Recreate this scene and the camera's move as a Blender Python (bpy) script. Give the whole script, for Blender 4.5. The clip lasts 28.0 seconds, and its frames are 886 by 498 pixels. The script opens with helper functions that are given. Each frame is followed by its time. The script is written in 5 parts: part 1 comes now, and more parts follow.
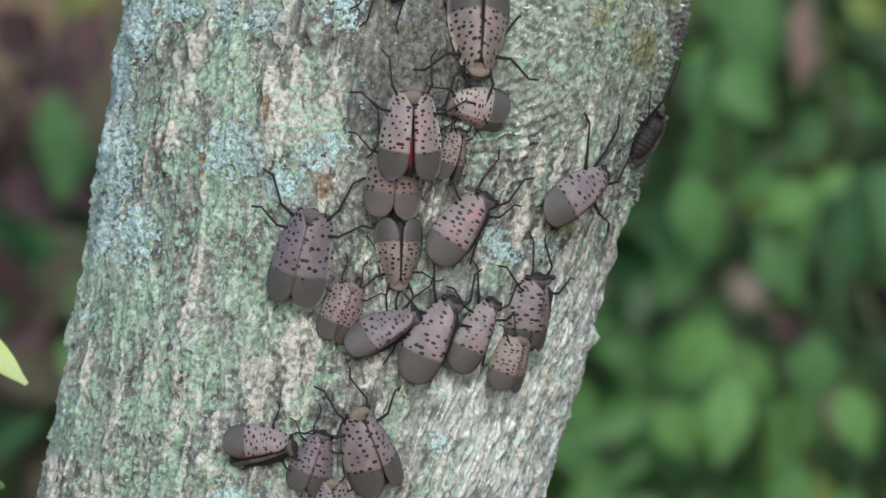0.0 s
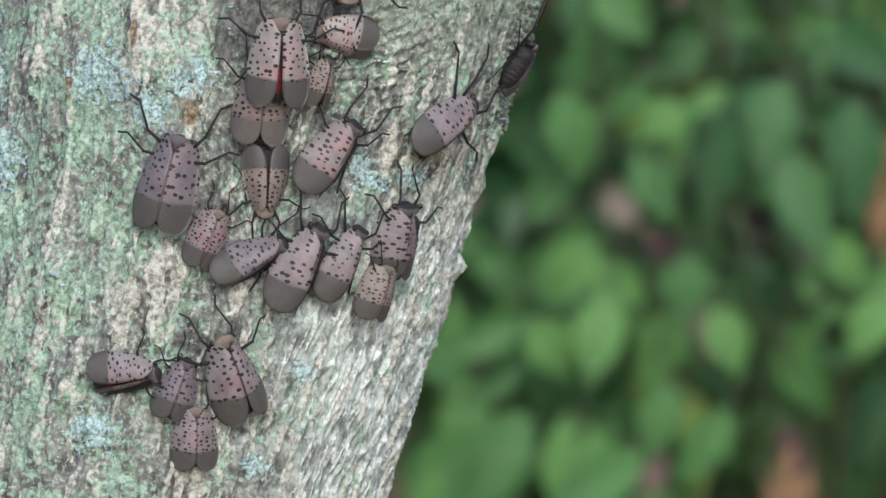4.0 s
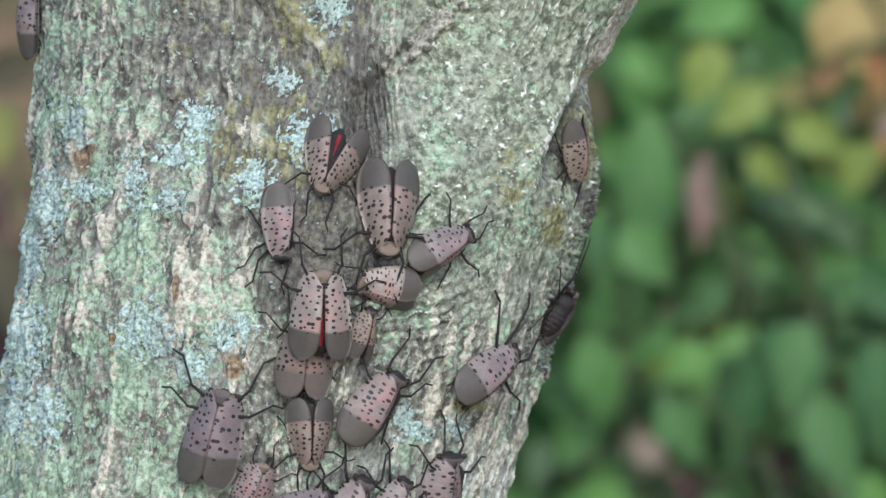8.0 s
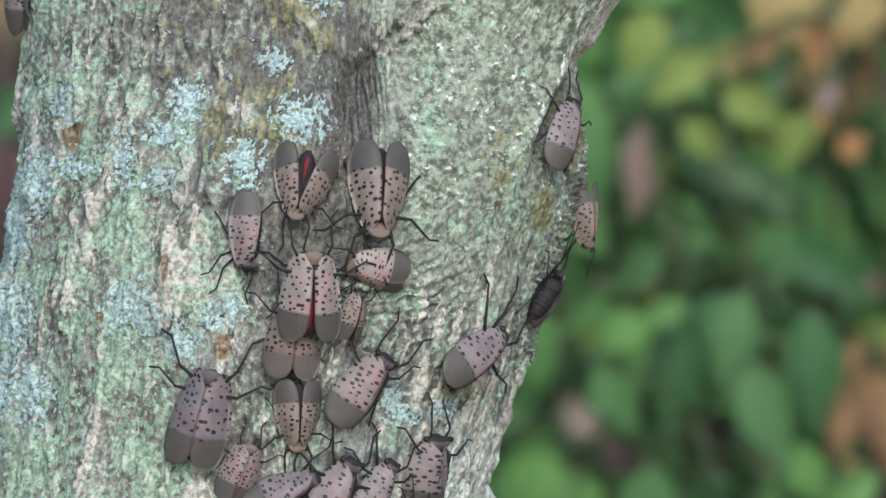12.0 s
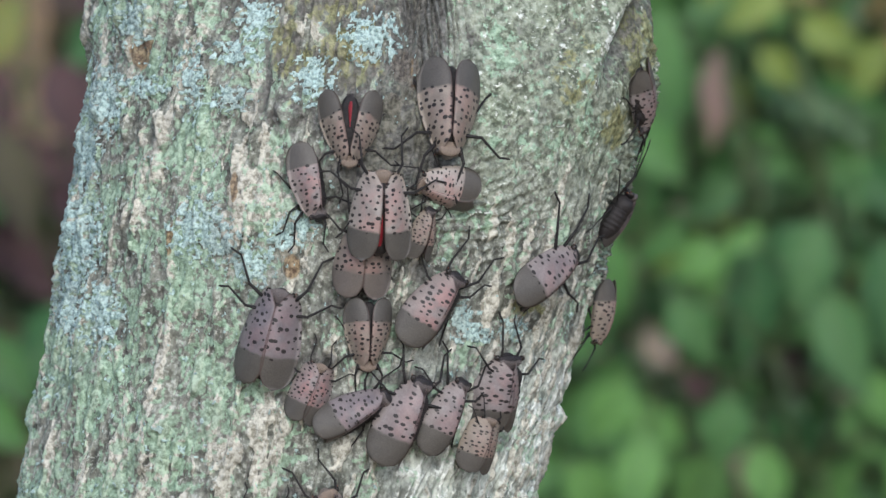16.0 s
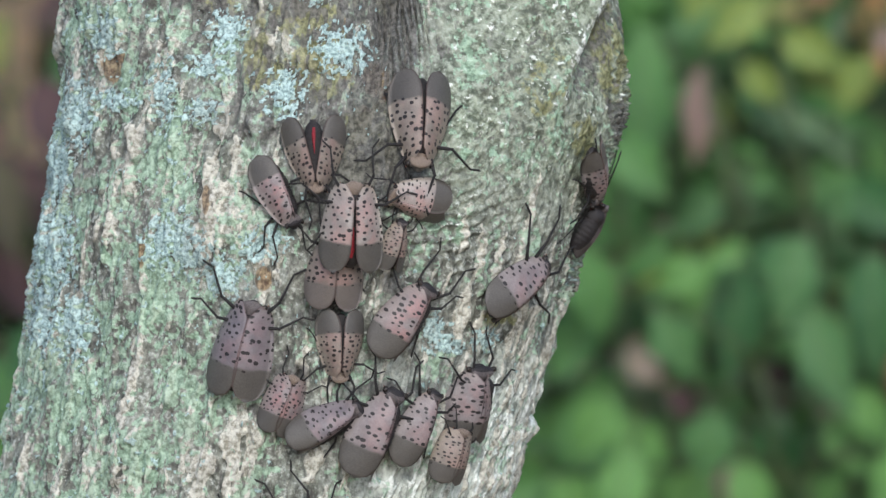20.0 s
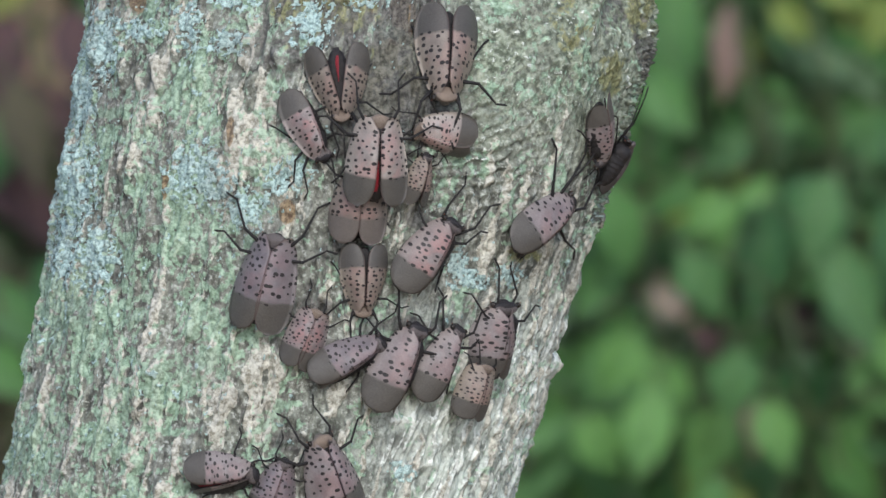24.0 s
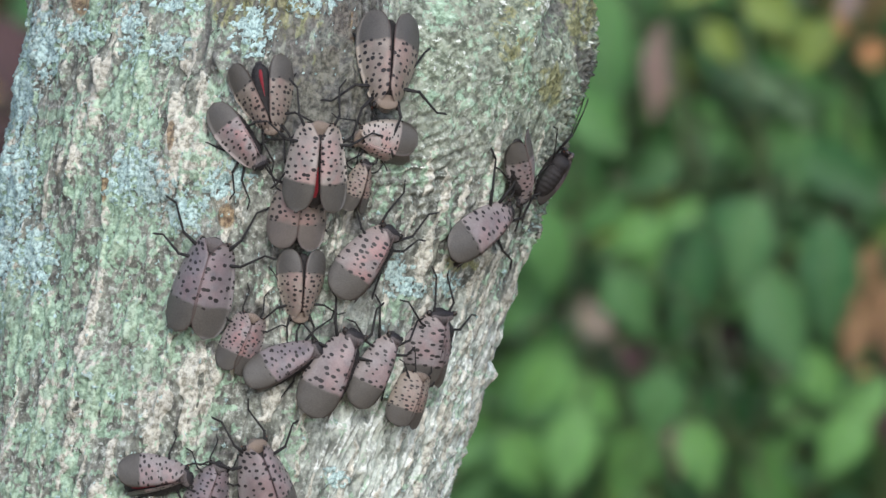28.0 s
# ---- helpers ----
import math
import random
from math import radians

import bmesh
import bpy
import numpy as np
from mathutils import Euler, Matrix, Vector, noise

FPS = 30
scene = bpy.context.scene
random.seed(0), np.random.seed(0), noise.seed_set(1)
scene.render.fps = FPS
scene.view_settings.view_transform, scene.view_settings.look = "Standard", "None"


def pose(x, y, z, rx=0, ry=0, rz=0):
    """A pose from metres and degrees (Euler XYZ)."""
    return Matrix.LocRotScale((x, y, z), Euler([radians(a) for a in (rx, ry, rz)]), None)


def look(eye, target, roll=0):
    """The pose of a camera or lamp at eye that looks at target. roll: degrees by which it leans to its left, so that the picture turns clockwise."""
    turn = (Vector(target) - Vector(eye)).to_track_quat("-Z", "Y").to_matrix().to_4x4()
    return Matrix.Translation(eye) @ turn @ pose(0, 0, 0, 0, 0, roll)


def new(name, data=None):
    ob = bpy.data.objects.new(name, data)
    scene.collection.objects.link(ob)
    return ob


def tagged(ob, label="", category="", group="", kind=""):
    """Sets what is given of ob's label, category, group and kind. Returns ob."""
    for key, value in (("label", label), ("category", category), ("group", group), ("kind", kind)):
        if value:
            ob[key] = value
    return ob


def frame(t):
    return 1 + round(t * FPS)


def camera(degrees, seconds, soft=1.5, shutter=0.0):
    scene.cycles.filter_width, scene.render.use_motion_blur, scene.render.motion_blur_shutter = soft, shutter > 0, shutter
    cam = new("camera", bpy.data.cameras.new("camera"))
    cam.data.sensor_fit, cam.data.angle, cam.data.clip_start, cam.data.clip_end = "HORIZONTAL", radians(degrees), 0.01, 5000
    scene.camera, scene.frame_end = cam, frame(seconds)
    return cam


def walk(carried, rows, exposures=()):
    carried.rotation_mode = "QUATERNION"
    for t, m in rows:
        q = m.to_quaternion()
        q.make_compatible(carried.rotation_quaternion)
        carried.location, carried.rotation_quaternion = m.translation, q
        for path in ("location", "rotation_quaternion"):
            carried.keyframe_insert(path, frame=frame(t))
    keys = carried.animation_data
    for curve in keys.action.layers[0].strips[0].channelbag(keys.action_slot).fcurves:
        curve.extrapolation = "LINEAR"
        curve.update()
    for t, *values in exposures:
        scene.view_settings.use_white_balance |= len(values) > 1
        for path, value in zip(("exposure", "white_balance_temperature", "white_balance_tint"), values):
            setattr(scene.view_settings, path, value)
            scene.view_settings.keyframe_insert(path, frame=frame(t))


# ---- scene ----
FOV = 7.03
cam = camera(FOV, 28.0, soft=1.45)
# a long lens held about two metres from the bark, opened wide
cam.data.dof.use_dof = True
cam.data.dof.focus_distance = 2.09
cam.data.dof.aperture_fstop = 22.5
EYE, TILT = 1.7293, -15.0
HOME = pose(0, -1.0422, EYE, TILT, 0, 0)
# seconds; metres right, ahead, up from home; degrees of yaw, pitch, roll
ROWS = [
    (0.0, 0.0191, -0.0205, -0.0164, 0.7755, -0.2700, -0.287),
    (0.5, 0.0147, -0.0247, -0.0164, 0.4760, -0.3535, -0.522),
    (1.0, 0.0098, -0.0237, -0.0114, 0.3080, -0.4895, -0.633),
    (1.5, 0.0116, -0.0245, -0.0135, 0.4450, -0.4100, -0.792),
    (2.0, 0.0107, -0.0207, -0.0132, 0.3090, -0.4350, -0.895),
    (2.5, 0.0155, -0.0139, -0.0169, 0.4560, -0.5655, -0.862),
    (3.0, 0.0163, -0.0127, -0.0163, 0.3090, -0.8990, -0.796),
    (3.5, 0.0216, -0.0127, -0.0093, 0.2780, -1.1960, -0.935),
    (4.0, 0.0221, -0.0103, -0.0090, -0.1890, -1.0300, -0.957),
    (4.5, 0.0261, -0.0135, -0.0100, -0.4285, -0.8430, -0.130),
    (6.5, 0.0193, -0.0116, -0.0077, -0.4830, -0.1385, 0.472),
    (7.0, 0.0144, -0.0122, -0.0054, -0.4630, 0.3685, 0.436),
    (7.5, 0.0156, -0.0165, -0.0080, -0.2495, 0.8145, 0.195),
    (8.0, 0.0129, -0.0154, -0.0074, -0.1000, 0.9085, 0.092),
    (8.5, 0.0024, -0.0188, -0.0045, -0.2705, 0.6995, -0.133),
    (9.0, 0.0038, -0.0116, -0.0089, -0.4590, 0.6955, -0.257),
    (9.5, 0.0060, -0.0068, -0.0037, -0.4280, 0.3665, -0.080),
    (10.0, 0.0082, -0.0004, -0.0039, -0.2465, 0.1950, -0.029),
    (10.5, 0.0059, 0.0068, -0.0035, 0.0530, 0.0665, 0.039),
    (11.0, 0.0000, 0.0000, 0.0000, 0.0000, 0.0000, 0.000),
    (11.5, -0.0071, -0.0065, -0.0005, -0.6835, 0.3825, -0.367),
    (12.0, -0.0157, -0.0091, 0.0005, -0.9710, 0.5560, -0.564),
    (12.5, -0.0168, -0.0080, -0.0021, -0.9155, 0.6585, -0.534),
    (13.0, -0.0168, -0.0082, -0.0027, -0.6500, 0.5495, -0.427),
    (13.5, -0.0176, -0.0063, -0.0033, -0.4405, 0.3925, -0.299),
    (15.5, -0.0145, -0.0027, -0.0046, -0.2960, 0.1205, -0.375),
    (16.0, -0.0125, -0.0008, -0.0050, -0.3260, 0.0545, -0.425),
    (16.5, -0.0107, -0.0027, -0.0027, -0.5295, -0.1115, -0.358),
    (17.0, -0.0087, -0.0027, -0.0029, -0.6890, -0.1965, -0.344),
    (17.5, -0.0069, -0.0002, -0.0031, -0.6925, -0.2085, -0.267),
    (18.0, -0.0032, -0.0040, -0.0046, -0.5445, -0.0585, -0.134),
    (18.5, -0.0030, -0.0072, -0.0063, -0.3565, 0.1025, -0.058),
    (19.0, -0.0059, -0.0106, -0.0063, -0.3205, 0.2100, -0.147),
    (19.5, -0.0059, -0.0070, -0.0073, -0.3800, 0.2590, -0.130),
    (20.0, -0.0060, -0.0070, -0.0077, -0.3740, 0.2210, -0.189),
    (20.5, -0.0054, -0.0004, -0.0094, -0.2290, 0.0705, -0.288),
    (21.0, -0.0053, 0.0042, -0.0081, -0.0730, -0.2215, -0.470),
    (21.5, -0.0040, 0.0049, -0.0073, -0.0350, -0.4820, -0.592),
    (23.5, -0.0037, 0.0068, -0.0078, 0.0685, -0.3610, -0.478),
    (24.0, -0.0051, 0.0044, -0.0077, -0.1540, -0.2995, -0.787),
    (24.5, -0.0044, 0.0049, -0.0077, -0.3475, -0.2725, -0.937),
    (25.0, -0.0038, 0.0116, -0.0060, -0.4510, -0.2755, -1.093),
    (25.5, -0.0032, 0.0114, -0.0059, -0.4255, -0.3445, -1.250),
    (26.0, -0.0029, 0.0095, -0.0085, -0.3385, -0.3035, -1.405),
    (26.5, -0.0049, 0.0034, -0.0091, -0.4105, -0.2090, -1.615),
    (27.0, -0.0085, 0.0006, -0.0104, -0.6120, -0.1210, -1.859),
    (27.5, -0.0104, -0.0032, -0.0114, -0.7850, -0.0805, -1.913),
    (28.0, -0.0104, -0.0006, -0.0118, -0.7925, -0.1125, -1.867),
]
walk(cam, [(t, HOME @ pose(x, y, z, 90 + pitch, roll, yaw)) for t, x, y, z, yaw, pitch, roll in ROWS],
     ((0, -0.22), (3, -0.11), (4.5, -0.05), (6.5, 0.06), (7.5, 0.05), (9.5, 0.02), (11, -0.1), (12, -0.03), (13.5, -0.05), (16, -0.1), (18, 0.0), (20, -0.02), (21, -0.08), (24, -0.13), (25.5, -0.02), (28, 0.03)))

# ---- light ----
world = bpy.data.worlds.new("world")
scene.world = world
world.use_nodes = True
wn = world.node_tree.nodes
sky = wn.new("ShaderNodeTexSky")
sky.sky_type = 'NISHITA'
sky.sun_disc = False
sky.sun_elevation = radians(46)
sky.sun_rotation = radians(172)
sky.air_density, sky.dust_density, sky.ozone_density = 1.0, 2.2, 0.6
wn["Background"].inputs[1].default_value = 0.20
world.node_tree.links.new(sky.outputs[0], wn["Background"].inputs[0])

sun = new("sun", bpy.data.lights.new("sun", 'SUN'))
sun.data.energy = 1.48
sun.data.angle = radians(11)
sun.data.color = (0.955, 1.0, 1.0)
sun.matrix_world = look((0.6, -3.15, 5.3), (0, 1, 1.2))

# ---- numbers shared by the plan ----
GRID = math.tan(radians(FOV / 2)) / 784        # one grid step at one metre
AXIS = 2.158                                   # distance of the trunk's axis
STEP = GRID * AXIS
BODY_STEP = GRID * 2.118
UMID, VMID = 784, 441
rng = np.random.default_rng(7)


def grid(u, v, y):
    """The place on the grid seen from home, y metres ahead, in home's space."""
    return Vector(((u - UMID) * GRID * y, y, (VMID - v) * GRID * y))


TABLE = rng.permutation(512)
GRADS = rng.uniform(0, 2 * math.pi, 512)


def perlin(x, y, seed=0):
    xi, yi = np.floor(x).astype(int), np.floor(y).astype(int)
    xf, yf = x - xi, y - yi

    def corner(dx, dy):
        g = GRADS[TABLE[(TABLE[(xi + dx + seed * 37) & 511] + yi + dy) & 511]]
        return np.cos(g) * (xf - dx) + np.sin(g) * (yf - dy)
    sx, sy = xf ** 3 * (xf * (xf * 6 - 15) + 10), yf ** 3 * (yf * (yf * 6 - 15) + 10)
    a = corner(0, 0) * (1 - sx) + corner(1, 0) * sx
    b = corner(0, 1) * (1 - sx) + corner(1, 1) * sx
    return (a * (1 - sy) + b * sy) * 1.5


def fbm(x, y, seed=0, octaves=3):
    total, amp = 0, 1.0
    for k in range(octaves):
        total = total + perlin(x * 2 ** k, y * 2 ** k, seed + k) * amp
        amp *= 0.55
    return total


def ramp(x, a, b):
    t = np.clip((x - a) / (b - a), 0, 1)
    return t * t * (3 - 2 * t)


# ---- materials ----
class Mat:
    def __init__(self, name, rough=0.7):
        self.m = bpy.data.materials.new(name)
        self.m.use_nodes = True
        self.t = self.m.node_tree
        self.p = self.t.nodes["Principled BSDF"]
        self.p.inputs["Roughness"].default_value = rough

    def node(self, kind, props=None, **ins):
        n = self.t.nodes.new("ShaderNode" + kind)
        for k, v in (props or {}).items():
            setattr(n, k, v)
        for k, v in ins.items():
            k = int(k[1:]) if k[0] == "i" and k[1:].isdigit() else k.replace("_", " ")
            self.put(n.inputs[k], v)
        return n

    def put(self, sock, v):
        if hasattr(v, "outputs"):
            v = v.outputs[0]
        if isinstance(v, bpy.types.NodeSocket):
            self.t.links.new(v, sock)
        else:
            sock.default_value = v

    def math(self, op, a, b=0.0, clamp=False):
        return self.node("Math", {"operation": op, "use_clamp": clamp}, i0=a, i1=b)

    def mix(self, f, a, b, mode='MIX'):
        n = self.t.nodes.new("ShaderNodeMix")
        n.data_type, n.blend_type = 'RGBA', mode
        for s, v in ((0, f), (6, a), (7, b)):
            if isinstance(v, tuple) and len(v) == 3:
                v = (*v, 1)
            self.put(n.inputs[s], v)
        return n.outputs[2]

    def step(self, x, a, b):
        return self.node("MapRange", {"interpolation_type": 'SMOOTHSTEP'}, Value=x, From_Min=a, From_Max=b)

    def noise(self, vec, scale, detail=3.0, rough=0.6):
        return self.node("TexNoise", None, Vector=vec, Scale=scale, Detail=detail, Roughness=rough).outputs[0]

    def coords(self, which="Object"):
        return self.node("TexCoord").outputs[which]

    def random(self):
        return self.node("ObjectInfo").outputs["Random"]

    def bump(self, height, strength, dist):
        n = self.node("Bump", None, Height=height, Strength=strength, Distance=dist)
        self.put(self.p.inputs["Normal"], n)

    def color(self, v):
        self.put(self.p.inputs["Base Color"], (*v, 1) if isinstance(v, tuple) and len(v) == 3 else v)


def bark_material():
    m = Mat("bark", 0.8)
    co = m.coords()
    growth = m.node("Attribute", {"attribute_name": "growth"})
    one = m.node("SeparateColor", None, Color=growth.outputs["Color"])
    wear = m.node("Attribute", {"attribute_name": "wear"})
    stain = m.node("Attribute", {"attribute_name": "stain"})
    two = m.node("SeparateColor", None, Color=wear.outputs["Color"])
    drawn = m.node("VectorMath", {"operation": 'MULTIPLY'}, i0=co, i1=(1.0, 1.0, 0.60))
    fine = m.noise(co, 600, 4, 0.66)
    even = wear.outputs["Alpha"]
    mid = m.math('ADD', m.math('MULTIPLY', m.noise(drawn, 260, 4, 0.60), m.math('SUBTRACT', 1.0, even)), m.math('MULTIPLY', m.noise(co, 300, 3, 0.6), even))
    big = m.noise(co, 60, 3)
    ragged = m.math('SUBTRACT', m.noise(co, 600, 4, 0.66), 0.5)

    def torn(mask, amount=1.0, low=0.38, high=0.60):
        rough = m.math('MULTIPLY', ragged, m.math('MULTIPLY', m.step(mask, 0.0, 0.3), amount))
        return m.step(m.math('ADD', mask, rough), low, high)
    grey = m.mix(m.step(mid, 0.32, 0.68), (0.062, 0.064, 0.054), (0.29, 0.308, 0.262))
    pale = m.mix(m.step(mid, 0.36, 0.60), (0.20, 0.228, 0.200), (0.64, 0.71, 0.65))
    c = m.mix(two.outputs[2], grey, pale)
    # smoother, greener skin of the limb
    c = m.mix(m.math('MULTIPLY', wear.outputs["Alpha"], 0.72), c, m.mix(m.step(mid, 0.34, 0.62), (0.098, 0.123, 0.084), (0.36, 0.42, 0.315)))
    c = m.mix(m.math('MULTIPLY', m.math('MULTIPLY', even, m.step(m.noise(co, 130, 4, 0.7), 0.54, 0.70)), 0.28), c, m.mix(m.step(fine, 0.35, 0.65), (0.075, 0.058, 0.046), (0.26, 0.22, 0.175)))
    c = m.mix(m.math('MULTIPLY', m.math('MULTIPLY', even, m.step(m.noise(co, 95, 4, 0.7), 0.55, 0.40)), 0.45), c, m.mix(m.step(fine, 0.35, 0.65), (0.105, 0.135, 0.085), (0.37, 0.44, 0.32)))
    calm = m.math('SUBTRACT', m.math('SUBTRACT', 1.0, m.math('MULTIPLY', two.outputs[2], 0.5)), m.math('MULTIPLY', even, 0.50))
    c = m.mix(m.math('MULTIPLY', m.math('MULTIPLY', m.step(fine, 0.50, 0.68), calm), 0.50), c, (0.86, 0.90, 0.84))
    c = m.mix(m.math('MULTIPLY', m.math('MULTIPLY', m.step(fine, 0.47, 0.33), calm), 0.62), c, (0.050, 0.045, 0.043))
    # crumbly pinkish-tan outer bark in broad patches
    crumb = m.math('MULTIPLY', m.step(m.noise(co, 38, 5, 0.72), 0.47, 0.62), m.math('SUBTRACT', 1.0, even))
    c = m.mix(m.math('MULTIPLY', crumb, 0.30), c, m.mix(m.step(fine, 0.34, 0.62), (0.245, 0.24, 0.21), (0.61, 0.625, 0.56)))
    # weathered crests, with glints and the limb's sunlit edges painted in
    c = m.mix(m.math('MULTIPLY', torn(growth.outputs["Alpha"]), 0.88), c, m.mix(m.step(fine, 0.34, 0.6), (0.48, 0.51, 0.47), (0.90, 0.94, 0.90)))
    # bare tan ridges, and warm light painted on the limb's outer edge
    c = m.mix(m.math('MULTIPLY', torn(one.outputs[2]), 0.88), c, m.mix(m.step(fine, 0.34, 0.62), (0.255, 0.24, 0.19), (0.72, 0.705, 0.625)))
    # green crust in small flecks
    c = m.mix(m.math('MULTIPLY', torn(one.outputs[1], 1.1, 0.20, 0.80), 0.70), c, m.mix(m.step(fine, 0.32, 0.62), (0.17, 0.275, 0.185), (0.42, 0.62, 0.455)))
    # rusty brown scars
    c = m.mix(m.math('MULTIPLY', torn(stain.outputs["Fac"]), 0.9), c, m.mix(m.step(fine, 0.35, 0.65), (0.085, 0.045, 0.026), (0.36, 0.26, 0.145)))
    # moss, and an olive tint on the limb
    c = m.mix(m.math('MULTIPLY', torn(two.outputs[0]), 0.85), c, m.mix(m.step(fine, 0.3, 0.7), (0.085, 0.090, 0.036), (0.37, 0.37, 0.175)))
    # dark cracks and hollows, and shade painted in between the insects
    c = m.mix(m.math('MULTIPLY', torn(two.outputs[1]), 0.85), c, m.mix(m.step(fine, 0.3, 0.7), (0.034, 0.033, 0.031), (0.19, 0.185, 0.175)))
    # pale blue leafy lichen
    lich = torn(one.outputs[0], 1.2)
    c = m.mix(m.math('MULTIPLY', lich, 0.92), c, m.mix(m.step(m.noise(co, 1000, 3, 0.62), 0.32, 0.64), (0.19, 0.295, 0.295), (0.58, 0.76, 0.75)))
    c = m.mix(m.math('MULTIPLY', m.step(big, 0.45, 0.68), 0.26), c, (0.165, 0.15, 0.145))
    m.color(c)
    m.put(m.p.inputs["Roughness"], m.math('SUBTRACT', 0.85, m.math('MULTIPLY', two.outputs[2], 0.40)))
    h = m.math('ADD', m.math('MULTIPLY', mid, 0.8), m.math('MULTIPLY', fine, 0.5))
    m.bump(m.math('ADD', h, m.math('MULTIPLY', lich, 0.3)), 1.0, 0.0011)
    return m.m


def wing_material(name, dark, light, blush, tip_dark=(0.050, 0.045, 0.041), tip_light=(0.114, 0.104, 0.096)):
    m = Mat(name, 0.5)
    wing = m.node("SeparateXYZ", None, Vector=m.node("Attribute", {"attribute_name": "wing"}).outputs["Vector"])
    along, across, outward = wing.outputs[0], wing.outputs[1], wing.outputs[2]
    r = m.random()
    shift = m.node("CombineXYZ", None, i0=m.math('MULTIPLY', r, 37.0), i1=m.math('MULTIPLY', r, 91.0))
    flat = m.node("CombineXYZ", None, i0=along, i1=across)
    at = m.node("VectorMath", {"operation": 'ADD'}, i0=flat, i1=shift)
    soft = m.noise(at, 5, 3)
    fine = m.noise(at, 60, 4, 0.7)
    pink = m.mix(m.step(soft, 0.35, 0.65), dark, light)
    # rosy middle, paler leading edge and shoulder
    rosy = m.math('MULTIPLY', m.math('MULTIPLY', m.step(outward, 0.95, 0.45), m.step(along, 0.02, 0.25)), m.step(m.noise(at, 4, 2), 0.36, 0.60))
    pink = m.mix(m.math('MULTIPLY', rosy, blush), pink, tuple(0.35 * x + 0.65 * y for x, y in zip(light, (0.47, 0.19, 0.18))))
    pink = m.mix(m.math('MULTIPLY', m.step(outward, 0.62, 0.98), 0.55), pink, tuple(min(x * k, 0.9) for x, k in zip(light, (1.10, 1.10, 1.02))))
    pink = m.mix(m.math('MULTIPLY', m.step(along, 0.22, 0.0), 0.5), pink, tuple(x * k for x, k in zip(light, (1.08, 0.98, 0.84))))
    vein = m.node("TexVoronoi", {"feature": 'DISTANCE_TO_EDGE', "voronoi_dimensions": '2D'}, Vector=m.node("VectorMath", {"operation": 'MULTIPLY'}, i0=at, i1=(0.3, 1.0, 1.0)), Scale=26.0)
    pink = m.mix(m.math('MULTIPLY', m.step(vein.outputs[0], 0.08, 0.0), 0.30), pink, light)
    pink = m.mix(m.math('MULTIPLY', m.step(fine, 0.62, 0.36), 0.3), pink, tuple(x * 0.7 for x in dark))
    grey = m.mix(m.step(fine, 0.10, 0.90), tip_dark, tip_light)
    grey = m.mix(m.math('MULTIPLY', m.step(soft, 0.40, 0.65), 0.35), grey, tip_light)
    net = m.node("TexVoronoi", {"feature": 'DISTANCE_TO_EDGE', "voronoi_dimensions": '2D'}, Vector=m.node("VectorMath", {"operation": 'MULTIPLY'}, i0=at, i1=(0.35, 1.0, 1.0)), Scale=58.0)
    grey = m.mix(m.math('MULTIPLY', m.step(net.outputs[0], 0.10, 0.0), 0.22), grey, (0.05, 0.045, 0.04))
    edge = m.math('ADD', along, m.math('MULTIPLY', m.math('SUBTRACT', soft, 0.5), 0.10))
    edge = m.math('ADD', edge, m.math('MULTIPLY', m.math('MULTIPLY', outward, outward), 0.045))
    tip = m.step(edge, 0.650, 0.692)
    c = m.mix(tip, pink, grey)
    # spots: blots drawn out across the wing, of uneven size
    wob = m.node("VectorMath", {"operation": 'MULTIPLY'}, i0=m.node("VectorMath", {"operation": 'ADD'}, i0=at, i1=m.node("CombineXYZ", None, i0=m.math('MULTIPLY', fine, 0.022), i1=m.math('MULTIPLY', across, 0.0))), i1=(1.20, 0.92, 1.0))
    spot = m.node("TexVoronoi", {"feature": 'F1', "voronoi_dimensions": '2D'}, Vector=wob, Scale=11.8, Randomness=0.75)
    cell = m.node("SeparateColor", None, Color=spot.outputs["Color"])
    size = m.math('ADD', 0.14, m.math('MULTIPLY', cell.outputs[0], 0.17))
    dot = m.step(m.math('SUBTRACT', spot.outputs["Distance"], m.math('ADD', size, m.math('MULTIPLY', m.math('SUBTRACT', fine, 0.5), 0.16))), 0.04, -0.03)
    dot = m.math('MULTIPLY', dot, m.math('LESS_THAN', edge, 0.696))
    dot = m.math('MULTIPLY', dot, m.math('GREATER_THAN', cell.outputs[1], 0.13))
    c = m.mix(dot, c, (0.012, 0.009, 0.010))
    hem = m.step(m.math('MODULO', across, 0.5), 0.016, 0.0)
    c = m.mix(m.math('MULTIPLY', hem, 0.6), c, (0.07, 0.03, 0.03))
    m.color(c)
    m.bump(m.math('ADD', fine, m.math('MULTIPLY', net.outputs[0], 0.6)), 0.3, 0.0002)
    return m.m


def plain_material(name, dark, light, rough=0.6, scale=300, bump=0.0003):
    m = Mat(name, rough)
    n = m.noise(m.coords(), scale, 4, 0.65)
    m.color(m.mix(m.step(n, 0.3, 0.7), dark, light))
    m.bump(n, 0.5, bump)
    return m.m


